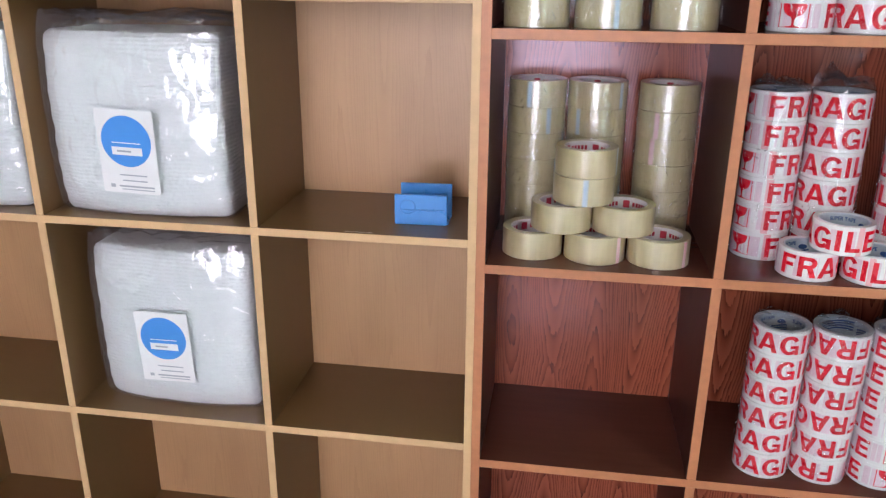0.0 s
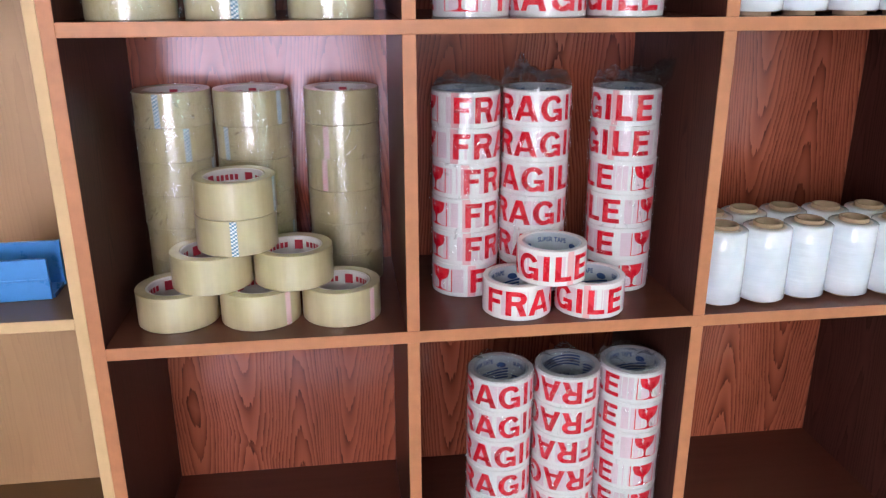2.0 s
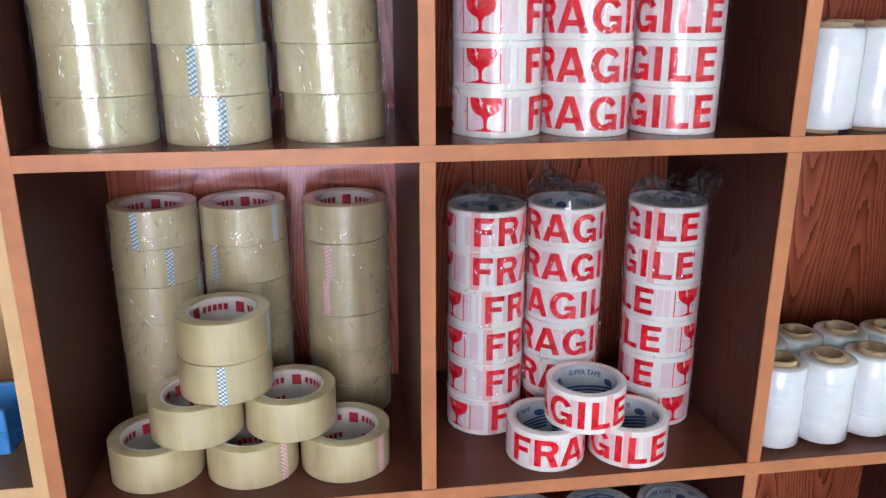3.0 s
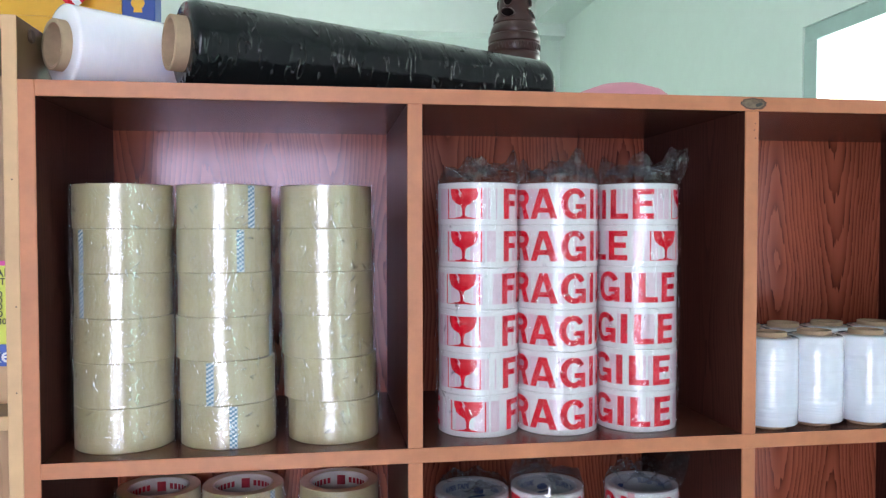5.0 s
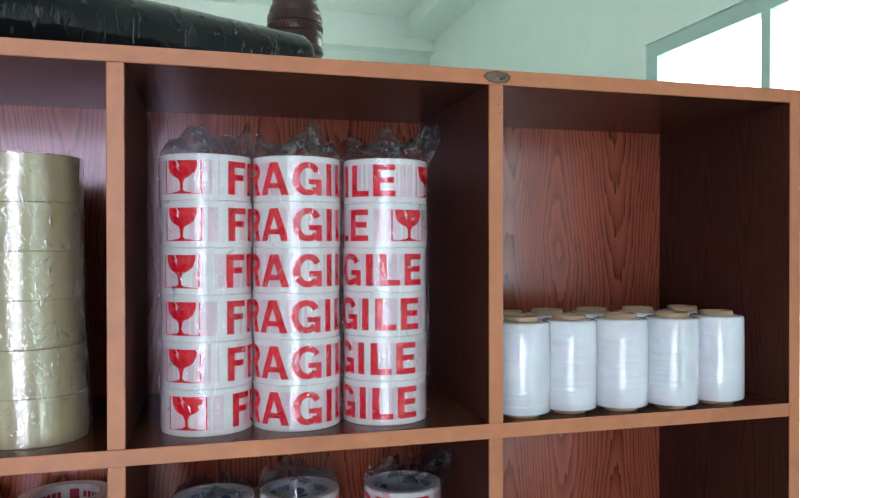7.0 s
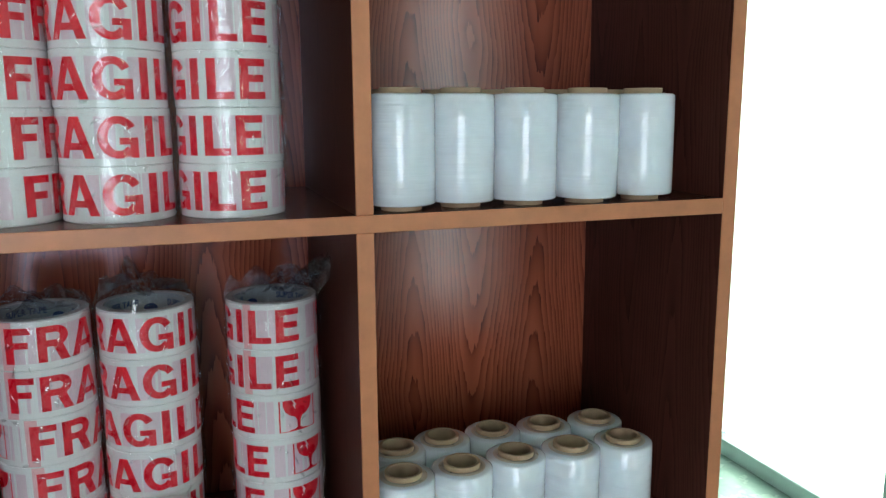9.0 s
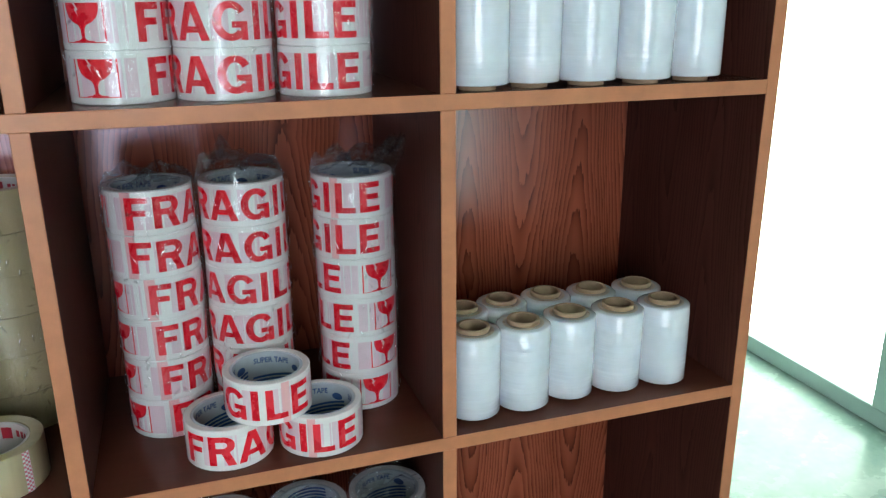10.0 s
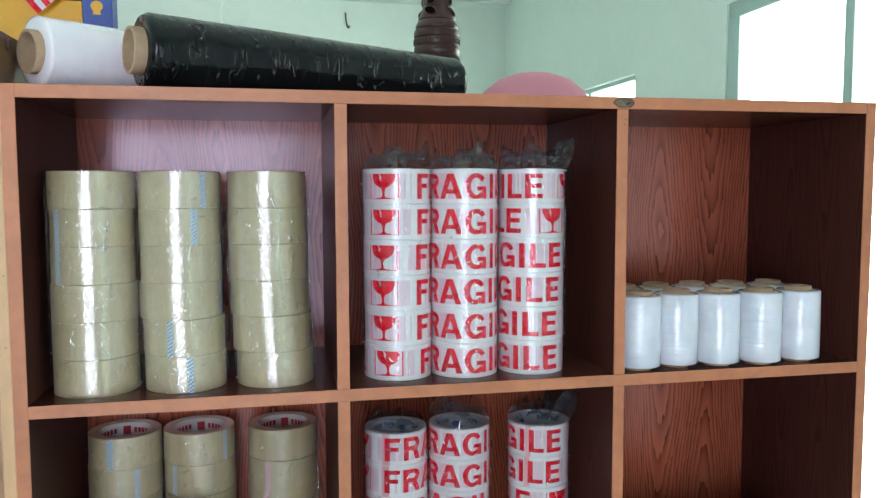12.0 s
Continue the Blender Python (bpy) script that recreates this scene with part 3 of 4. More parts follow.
def ghost_art(seed):
    """The print of the layer beneath, faint through the top one."""
    random.seed(seed)
    bm = bmesh.new()
    a = random.uniform(0, 6)
    while a < 352:
        w = random.choice((2.0, 4.0, 9.0, 13.0, 20.0))
        poly(bm, [(FR * radians(a), 0.0066), (FR * radians(a + w), 0.0066), (FR * radians(a + w), 0.0408), (FR * radians(a), 0.0408)])
        a += w + random.choice((1.5, 3.0, 8.0, 14.0))
    return mesh_of("under_print", bend(bm, FR + 0.0002), M_TAPE_PINK)


def strip_art(a0, a1):
    """A pink end strip over the whole width of the tape."""
    bm = bmesh.new()
    stroke(bm, FR * radians(a0), FR * radians(a1), 0.0008, FH - 0.0008)
    return mesh_of("end_strip", bend(bm, FR + 0.00032), M_TAPE_END)


def ring(r_in, r_out, h, b=0.0008, seg=56):
    return lathe([(r_in, b), (r_in + b, 0), (r_out - b, 0), (r_out, b), (r_out, h - b), (r_out - b, h), (r_in + b, h), (r_in, h - b)], seg, True)


ME_LETTERS, ME_SYMBOL = letter_art(), symbol_art()
ME_GHOST = [ghost_art(i) for i in (1, 2, 3, 4)]
ME_STRIP = [strip_art(-5, 9), strip_art(204, 215), strip_art(176, 187)]
ME_FBODY = shade_auto(mesh_of("tape_roll", ring(0.0385, FR, FH), M_WHITE_TAPE))
ME_FCORE = shade_auto(mesh_of("core", ring(0.0352, 0.0384, FH - 0.001), M_CORE_GREY))
bmc = bmesh.new()
for i in range(3):
    merge(bmc, fit_bm(text_bm("SUPER TAPE", 0.01, 0.00025), 0.040, 0.0068), i * 0.070 + 0.004, 0.0345)
    for k in range(4):
        poly(bmc, [(i * 0.070 + 0.002 + 0.016 * j / 6 * 4, 0.003 + 0.0045 * k + 0.010 * (j / 6) ** 2) for j in range(7)] +
             [(i * 0.070 + 0.002 + 0.016 * j / 6 * 4, 0.0058 + 0.0045 * k + 0.010 * (j / 6) ** 2) for j in range(6, -1, -1)])
    poly(bmc, [(i * 0.070 + 0.056 + 0.007 * math.cos(a * 0.5236), 0.032 + 0.0045 * math.sin(a * 0.5236)) for a in range(12)])
bmesh.ops.triangulate(bmc, faces=bmc.faces)
ME_FCORE_PRINT = mesh_of("core_print", bend(bmc, 0.03495, 0.004, True), M_BLUE_INK)

# Rough camera position; rolls turn their print and tabs to face it.
VIEW_SPOT = (-0.03, -0.9)


def turn_to_view(x, y, s):
    return math.degrees(math.atan2(VIEW_SPOT[1] - y, VIEW_SPOT[0] - x)) - s


def fragile_roll(parent, m, seed, with_core_print=False, strip=None):
    roll = link("tape_roll", ME_FBODY, parent, "", m)
    tagged(link("lettering", ME_LETTERS, roll, "red warning print"), kind="stuff")
    link("glass_symbol", ME_SYMBOL, roll, "red broken glass symbol")
    tagged(link("under_print", ME_GHOST[seed % 4], roll, "pale pink print showing through"), kind="stuff")
    if strip is not None:
        link("end_strip", ME_STRIP[strip], roll, "pale red end strip")
    link("core", ME_FCORE, roll, "grey-blue paper core", pose(0, 0, 0.0005))
    if with_core_print:
        link("core_print", ME_FCORE_PRINT, roll, "blue lettering", pose(0, 0, 0, 0, 0, 30))
    return roll


def wrap_film(r, h, seed, waist=0.0017, seg=72, rows=40, shifts=(0.0,), film=None, ridges=280):
    """A tight film sleeve round a stack, slightly uneven, with short raised creases added to make glints."""
    bm = bmesh.new()
    grid = []
    for j in range(rows + 1):
        z = 0.001 + (h - 0.001) * j / rows
        line = []
        at = min(max(j / rows * len(shifts) - 0.5, 0), len(shifts) - 1)
        lo, hi = int(at), min(int(at) + 1, len(shifts) - 1)
        off = shifts[lo] + (shifts[hi] - shifts[lo]) * (at - lo)
        for i in range(seg):
            a = 2 * math.pi * i / seg
            n = noise.noise(Vector((math.cos(a) * 6 + seed, math.sin(a) * 6, z * 90)))
            n2 = noise.noise(Vector((math.cos(a) * 2, math.sin(a) * 2 + seed, z * 18)))
            rr = r + waist * (1 + n * 0.6 + n2 * 0.7)
            line.append(bm.verts.new((off + rr * math.cos(a), rr * math.sin(a), z)))
        grid.append(line)
    for a, b in zip(grid, grid[1:]):
        for i in range(seg):
            bm.faces.new((a[i], a[(i + 1) % seg], b[(i + 1) % seg], b[i]))
    rng = random.Random(seed)
    for _ in range(ridges):
        at, z, lean = rng.uniform(0, 2 * math.pi), rng.uniform(0.012, h - 0.012), rng.gauss(0.25, 0.7)
        length, wide = rng.uniform(0.004, 0.013), rng.uniform(0.0008, 0.0019)
        high = wide * rng.uniform(0.3, 0.5)
        k = min(max(z / h * len(shifts) - 0.5, 0), len(shifts) - 1)
        off = shifts[int(k)] + (shifts[min(int(k) + 1, len(shifts) - 1)] - shifts[int(k)]) * (k - int(k))
        crease = []
        for i in range(6):
            q = i / 5 - 0.5
            swell = 1 - (2 * q) ** 2 * 0.96
            cu, cz = q * length * math.sin(lean) + 0.0012 * q * q, z + q * length * math.cos(lean)
            row = []
            for side, lift in ((-1, 0.0), (-0.6, 0.75), (0, 1.0), (0.6, 0.75), (1, 0.0)):
                u, v = cu + side * wide * swell * math.cos(lean), cz - side * wide * swell * math.sin(lean)
                rr = r + waist * 1.35 + lift * high * swell
                row.append(bm.verts.new((off + rr * math.cos(at + u / r), rr * math.sin(at + u / r), v)))
            crease.append(row)
        for a, b in zip(crease, crease[1:]):
            for i in range(4):
                bm.faces.new((a[i], a[i + 1], b[i + 1], b[i])).material_index = 1
    me = mesh_of("shrink_wrap", bm, film or M_FILM, True)
    me.materials.append(M_CREASE_GLINT)
    return me


def crumple_cap(r, h, seed, ear=0.0, ear_dir=0.0, flat=0.35, out=0.42):
    """The gathered end of the bag over the roll: creased film that rises and folds over."""
    bm = bmesh.new()
    seg, rings = 96, 24
    rows = []
    d = Vector((math.cos(radians(ear_dir)), math.sin(radians(ear_dir))))
    for k in range(rings + 1):
        q = k / rings
        line = []
        for i in range(seg):
            a = 2 * math.pi * i / seg
            rad = r * (1.03 - 0.95 * q) * (1 + 0.10 * abs(noise.noise(Vector((math.cos(a) * 3, math.sin(a) * 3, seed * 1.3)))) * min(1.0, q * 12) * (1 - q))
            x, y = rad * math.cos(a), rad * math.sin(a)
            n1 = abs(noise.noise(Vector((x * 36 + seed * 3, y * 36, seed))))
            n2 = noise.noise(Vector((x * 28, y * 28 + seed, 2.0)))
            n3 = abs(noise.noise(Vector((x * 110, y * 110, seed * 1.7))))
            rise = min(1.0, q * 5)
            z = rise * h * (flat + 1.9 * n1 + 0.9 * n2 + 0.22 * n3)
            reach = max(0.0, (x * d.x + y * d.y) / r)
            if ear:
                e = min(1.0, max(0.0, (reach - 0.35) / 0.45))
                lift = e * e * (3 - 2 * e) * max(0.0, 1 - (abs(-x * d.y + y * d.x) / r) ** 2)
                z += ear * lift * (0.25 + 0.8 * n1 + 0.5 * n3) * rise
                x, y = x + d.x * ear * lift * out * rise, y + d.y * ear * lift * out * rise
            line.append(bm.verts.new((x, y, max(z, -0.001) - 0.001)))
        rows.append(line)
    for a, b in zip(rows, rows[1:]):
        for i in range(seg):
            bm.faces.new((a[i], a[(i + 1) % seg], b[(i + 1) % seg], b[i]))
    return shade_auto(mesh_of("gathered_film", bm, M_CRUMPLE), 55)


def fragile_stack(x, y, z, faces, label, group, flip=False, cap=0.0, ear=0.0, ear_dir=20, seed=0, flat=0.35, out=0.42, strip=None):
    """Six rolls in one shrink-wrapped sleeve; faces: the arc of the print, in degrees, that each turns to the camera,
    top first.
    """
    random.seed(seed)
    s = thing("tape_stack", pose(x, y, z), label, "packing tape", group)
    for k, f in enumerate(reversed(faces)):
        jx, jy = random.uniform(-0.0007, 0.0007), random.uniform(-0.0007, 0.0007)
        if flip:
            m = pose(jx, jy, (k + 1) * FH, 180, 0, turn_to_view(x, y, 0) + f)
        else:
            m = pose(jx, jy, k * FH, 0, 0, turn_to_view(x, y, f))
        fragile_roll(s, m, seed + k, k == len(faces) - 1, strip)
    link("shrink_wrap", wrap_film(FR + 0.0008, len(faces) * FH, seed, film=M_FILM_TIGHT, ridges=140), s, "clear crinkled shrink film")
    link("gathered_film", crumple_cap(FR + 0.001, cap, seed + 7, ear, ear_dir, flat, out), s, "crumpled clear film", pose(0, 0, len(faces) * FH))
    return s


Z1, Z2, Z3 = RZ[1] + 0.008, RZ[2] + 0.008, RZ[3] + 0.008
FL = "shrink-wrapped stack of six white and red warning tapes on the shelf"
G1, G2, G3 = "warning tape stacks on the top shelf", "warning tape stacks on the middle shelf", "warning tape stacks on the lower shelf"
fragile_stack(0.082, 0.075, Z1, [326, 327, 329, 329, 329, 321], FL, G1, cap=0.015, ear=0.014, ear_dir=15, seed=11, flat=0.6)
fragile_stack(0.1755, 0.070, Z1, [117, 117, 116, 118, 118, 117], FL, G1, cap=0.018, seed=12, flat=0.6)
fragile_stack(0.273, 0.069, Z1, [227, 264, 184, 190, 197, 194], FL, G1, cap=0.015, ear=0.060, ear_dir=5, seed=13, flat=0.6)
fragile_stack(0.089, 0.149, Z2, [22, 24, 6, 2, 2, -8], FL, G2, cap=0.013, seed=21, flat=0.4, strip=0)
fragile_stack(0.186, 0.150, Z2, [112, 112, 140, 118, 108, 108], FL, G2, cap=0.019, ear=0.008, ear_dir=120, seed=22, flat=0.5)
fragile_stack(0.310, 0.139, Z2, [200, 202, 262, 246, 254, 272], FL, G2, cap=0.014, ear=0.036, ear_dir=5, seed=23, flat=0.45, out=0.75, strip=2)
fragile_stack(0.129, 0.073, Z3, [122, 120, 126, 118, 124, 116], FL, G3, cap=0.009, seed=31, flat=0.3)
fragile_stack(0.2255, 0.071, Z3, [60, 62, 58, 76, 60, 30], "shrink-wrapped stack of upside-down warning tapes on the shelf", G3, flip=True, cap=0.009, seed=32, flat=0.3)
fragile_stack(0.3225, 0.070, Z3, [268, 268, 270, 268, 268, 276], FL, G3, cap=0.012, ear=0.008, ear_dir=70, seed=33, flat=0.3)


def loose_fragile(x, y, z, s, seed):
    roll = new("tape_roll", ME_FBODY)
    roll.matrix_basis = pose(x, y, z, 0, 0, turn_to_view(x, y, s))
    tagged(roll, "loose roll of white tape with red warning print", "packing tape", "loose warning tape rolls")
    tagged(link("lettering", ME_LETTERS, roll, "red warning print"), kind="stuff")
    link("glass_symbol", ME_SYMBOL, roll, "red broken glass symbol")
    tagged(link("under_print", ME_GHOST[seed], roll, "pale pink print showing through"), kind="stuff")
    if seed:
        link("end_strip", ME_STRIP[{1: 2, 2: 1}[seed]], roll, "pale red end strip")
    link("core", ME_FCORE, roll, "grey-blue paper core", pose(0, 0, 0.0005))
    link("core_print", ME_FCORE_PRINT, roll, "blue lettering", pose(0, 0, 0, 0, 0, {0: 90, 1: 70, 2: 150}[seed]))


loose_fragile(0.146, 0.060, Z2, 55, 0)
loose_fragile(0.245, 0.053, Z2, 186, 1)
loose_fragile(0.190, 0.054, Z2 + FH + 0.0006, 178, 2)

# ---- clear packing tape ----
CR, CH = 0.0515, 0.0467
ME_CBODY = shade_auto(mesh_of("tape_roll", ring(0.0385, CR, CH), M_CLEAR))
ME_CCORE = shade_auto(mesh_of("core", ring(0.0355, 0.0384, CH - 0.001), M_CORE_WHITE))
bmc = bmesh.new()
for i in range(4):
    x = i * 0.0545
    poly(bmc, [(x, 0.028), (x + 0.011, 0.028), (x + 0.011, 0.041), (x, 0.041)])
    for j in range(5):
        poly(bmc, [(x + 0.016 + 0.0062 * j, 0.031), (x + 0.0203 + 0.0062 * j, 0.031), (x + 0.0203 + 0.0062 * j, 0.0385), (x + 0.016 + 0.0062 * j, 0.0385)])
        poly(bmc, [(x + 0.016 + 0.0062 * j, 0.008), (x + 0.0203 + 0.0062 * j, 0.008), (x + 0.0203 + 0.0062 * j, 0.015), (x + 0.016 + 0.0062 * j, 0.015)])
ME_CCORE_PRINT = mesh_of("core_print", bend(bmc, 0.0352, 0.004, True), M_CRIMSON_INK)


def tab_mesh(material):
    bm = bmesh.new()
    uv = bm.loops.layers.uv.new("UVMap")
    n, w, h = 4, 0.0085, CH - 0.001
    for i in range(n):
        x0, x1 = w * i / n, w * (i + 1) / n
        pts = [(x0, 0.0005), (x1, 0.0005), (x1, h), (x0, h)]
        f = bm.faces.new([bm.verts.new(((CR + 0.0004) * math.cos(a / CR), (CR + 0.0004) * math.sin(a / CR), b)) for a, b in pts])
        for lp, p in zip(f.loops, pts):
            lp[uv].uv = (p[0] * 0.9, p[1] + p[0] * 0.25)
    return mesh_of("end_tab", bm, material, True)


ME_TAB = {"b": tab_mesh(M_TAB_BLUE), "p": tab_mesh(M_TAB_PINK)}


def clear_roll(parent, m, tab, core_print, scale=1.0):
    roll = link("tape_roll", ME_CBODY, parent, "", m @ Matrix.Diagonal((scale, scale, 1, 1)))
    link("core", ME_CCORE, roll, "white paper core", pose(0, 0, 0.0005))
    if core_print:
        link("core_print", ME_CCORE_PRINT, roll, "crimson maker's marks")
    if tab:
        link("end_tab", ME_TAB[tab[0]], roll, "checked paper tab", pose(0, 0, 0, 0, 0, tab[1] + 90 - 5))
    return roll


def clear_stack(x, y, z, tabs, label, group, seed, scales=(1,) * 6, shifts=(0.0,) * 6):
    """Six rolls in film; tabs: kind and place of each end tab, top first, in degrees to the right of the camera-facing
    side.
    """
    random.seed(seed)
    s = thing("tape_stack", pose(x, y, z), label, "packing tape", group)
    face = turn_to_view(x, y, 0)
    n = len(tabs)
    for k, (t, sc) in enumerate(zip(reversed(tabs), reversed(scales))):
        m = pose(shifts[n - 1 - k] + random.uniform(-0.0008, 0.0008), random.uniform(-0.0012, 0.0012), k * CH, 0, 0, face - 90)
        clear_roll(s, m, t, k == n - 1, sc)
    link("shrink_wrap", wrap_film(CR + 0.0010, n * CH + 0.001, seed, 0.0012, shifts=shifts[::-1]), s, "clear crinkled shrink film")
    return s


CL = "film-wrapped stack of six clear yellowish packing tapes on the shelf"
G4, G5, G6 = "clear tape stacks on the top shelf", "clear tape stacks on the middle shelf", "clear tape pyramid"
clear_stack(-0.311, 0.075, Z1, [None, ("b", -58), ("b", -58), None, None, None], CL, G4, 41, (1.0, 0.97, 0.97, 1.0, 0.99, 0.99))
clear_stack(-0.203, 0.075, Z1, [("b", 30), ("b", 16), None, ("b", 66), ("b", -24), ("b", 2)], CL, G4, 42, (0.98, 0.98, 0.98, 1.0, 0.99, 0.99), (-0.0003, -0.001, -0.001, -0.002, 0.0018, 0.002))
clear_stack(-0.090, 0.077, Z1, [None] * 6, CL, G4, 43, (0.98, 0.99, 1.0, 0.99, 1.0, 0.98), (-0.0024, -0.0017, -0.002, -0.0014, 0.002, 0.0055))
clear_stack(-0.309, 0.228, Z2, [("b", -28), ("b", 14), ("b", 62), ("b", 38), None, None], CL, G5, 44)
clear_stack(-0.201, 0.226, Z2, [("b", 42), ("b", -48), None, None, ("b", 62), None], CL, G5, 45)
clear_stack(-0.077, 0.220, Z2, [None, ("p", -28), ("p", -34), None, None, None], CL, G5, 46)


def loose_clear(x, y, z, tab, turn):
    roll = new("tape_roll", ME_CBODY)
    roll.matrix_basis = pose(x, y, z, 0, 0, turn_to_view(x, y, 90))
    tagged(roll, "loose roll of clear yellowish packing tape", "packing tape", G6)
    link("core", ME_CCORE, roll, "white paper core", pose(0, 0, 0.0005))
    link("core_print", ME_CCORE_PRINT, roll, "crimson maker's marks", pose(0, 0, 0, 0, 0, turn))
    if tab:
        link("end_tab", ME_TAB[tab[0]], roll, "checked paper tab", pose(0, 0, 0, 0, 0, tab[1] + 85))


loose_clear(-0.301, 0.086, Z2, None, 20)
loose_clear(-0.1945, 0.079, Z2, ("p", 38), 50)
loose_clear(-0.0885, 0.0765, Z2, ("p", 46), 75)
loose_clear(-0.254, 0.090, Z2 + CH + 0.0005, None, 35)
loose_clear(-0.149, 0.091, Z2 + CH + 0.0005, None, 80)
loose_clear(-0.219, 0.098, Z2 + 2 * CH + 0.001, ("b", -8), 15)
loose_clear(-0.2175, 0.098, Z2 + 3 * CH + 0.0015, ("b", 64), 60)

# ---- small stretch film rolls ----
random.seed(9)


def film_roll_mesh(seed):
    bm = lathe([(0.019, 0.0055), (0.0305, 0.0055), (0.0322, 0.007), (0.0325, 0.03), (0.0325, 0.08), (0.0320, 0.1045), (0.0300, 0.1062), (0.019, 0.1062)], 48)
    for v in bm.verts:
        n = noise.noise(v.co * 25 + Vector((seed * 5, 0, 0)))
        v.co.x *= 1 + 0.012 * n
        v.co.y *= 1 + 0.012 * n
    return shade_auto(mesh_of("film", bm, M_STRETCH), 50)


ME_SFILM = [film_roll_mesh(i) for i in range(4)]
ME_SWIND = mesh_of("inner_winding", lathe([(0.0194, 0.0), (0.0194, 0.0007), (0.0225, 0.0006), (0.0245, 0.0)], 40), M_WINDING, True)
ME_SCORE = shade_auto(mesh_of("core", ring(0.0155, 0.0192, 0.112, 0.0006, 36), M_CARD))


def stretch_roll(x, y, z, i, group):
    t = thing("stretch_film_roll", pose(x, y, z, random.uniform(-0.4, 0.4), random.uniform(-0.4, 0.4), random.uniform(0, 360)), "small roll of clear white stretch film on a cardboard core", "stretch film", group)
    link("film", ME_SFILM[i % 4], t, "shiny translucent white film")
    link("core", ME_SCORE, t, "brown cardboard core")
    link("inner_winding", ME_SWIND, t, "brownish film wound close to the core", pose(0, 0, 0.1063))


W1, W2 = "stretch film rolls on the top shelf", "stretch film rolls on the middle shelf"
for i, (x, y) in enumerate(((0.422, 0.032), (0.483, 0.038), (0.547, 0.033), (0.612, 0.029), (0.680, 0.035), (0.432, 0.105), (0.489, 0.112), (0.552, 0.115), (0.614, 0.110), (0.679, 0.108))):
    stretch_roll(x, y, Z1, i, W1)
for i, (x, y) in enumerate(((0.424, 0.046), (0.488, 0.047), (0.551, 0.055), (0.616, 0.053), (0.681, 0.050), (0.433, 0.108), (0.490, 0.118), (0.552, 0.121), (0.615, 0.116), (0.680, 0.113))):
    stretch_roll(x, y, Z2, i + 1, W2)


# ---- long film rolls lying on top ----
def lying_roll(name, a, b, r, r_core, material, label, over, rough=0.0, seed=0, taper=0.0):
    a, b = Vector(a), Vector(b)
    length = (b - a).length
    yaw = math.degrees(math.atan2(b.y - a.y, b.x - a.x))
    dip = math.degrees(math.asin((a.z - b.z) / length))
    t = thing(name, pose(a.x, a.y, a.z, 0, 0, yaw) @ pose(0, 0, 0, 0, 90 + dip, 0), label, "stretch film")
    n = 70
    prof = [(r_core + 0.0003, over)] + [(r * (1 - taper * k / n) - (0.004 if k in (0, n) else 0.0), over + (length - 2 * over) * k / n) for k in range(n + 1)] + [(r_core + 0.0003, length - over)]
    bm = lathe(prof, 72)
    for v in bm.verts:
        d = Vector((v.co.x, v.co.y, 0))
        if rough and d.length > r_core + 0.005:
            k = noise.noise(Vector((v.co.x * 30, v.co.y * 30, v.co.z * 12 + seed)))
            c = abs(noise.noise(Vector((v.co.x * 55, v.co.y * 55 + v.co.z * 22, v.co.z * 45 + seed))))
            v.co += d.normalized() * rough * (0.35 * k - max(0.0, 0.22 - c) * 2.2)
    link("film", shade_auto(mesh_of("film", bm, material), 70), t)
    link("core", shade_auto(mesh_of("core", ring(r_core - 0.0045, r_core, length - over - 0.003), M_CARD)), t, "brown cardboard core")
    return t


TOP = RZ[0] + 0.008
lying_roll("film_roll", (-0.254, 0.034, TOP + 0.0475), (0.212, 0.250, TOP + 0.0425), 0.0475, 0.0290, M_BLACK_FILM, "long roll of wrinkled black stretch film lying on top", 0.015, 0.0013, 3, 0.12)
lying_roll("film_roll", (-0.3710, 0.042, TOP + 0.0435), (-0.2560, 0.1385, TOP + 0.0435), 0.0435, 0.0265, M_STRETCH_SMOOTH, "roll of white stretch film lying on top", 0.010, 0.0004, 8)

# ---- things on top ----
tower_prof = [(0.0, 0.0), (0.034, 0.0), (0.036, 0.012), (0.038, 0.045), (0.043, 0.075), (0.0435, 0.082), (0.0405, 0.086), (0.044, 0.092), (0.0450, 0.106), (0.0405, 0.112), (0.0440, 0.118), (0.0425, 0.126),
              (0.0400, 0.129), (0.0420, 0.134), (0.0420, 0.144), (0.0400, 0.147), (0.0415, 0.149), (0.0415, 0.161), (0.0400, 0.1633), (0.0420, 0.165), (0.0424, 0.171), (0.0410, 0.1765), (0.0376, 0.1786), (0.0390, 0.181), (0.0385, 0.185),
              (0.0368, 0.190), (0.0335, 0.1955), (0.0345, 0.1975), (0.0320, 0.203), (0.0292, 0.209), (0.0265, 0.2165), (0.0256, 0.224), (0.0252, 0.240), (0.0235, 0.246), (0.0240, 0.249), (0.0236, 0.252),
              (0.0175, 0.2575), (0.0128, 0.262), (0.0090, 0.264), (0.0108, 0.267), (0.0116, 0.273), (0.0095, 0.281), (0.0045, 0.288), (0.0, 0.290)]
tow = new("wooden_ornament", shade_auto(mesh_of("wooden_ornament", lathe([(r, z * 0.966) for r, z in tower_prof], 48), M_DARK_WOOD), 40))
tow.matrix_basis = pose(0.2125, 0.44, 1.611, 0, 0, 15)
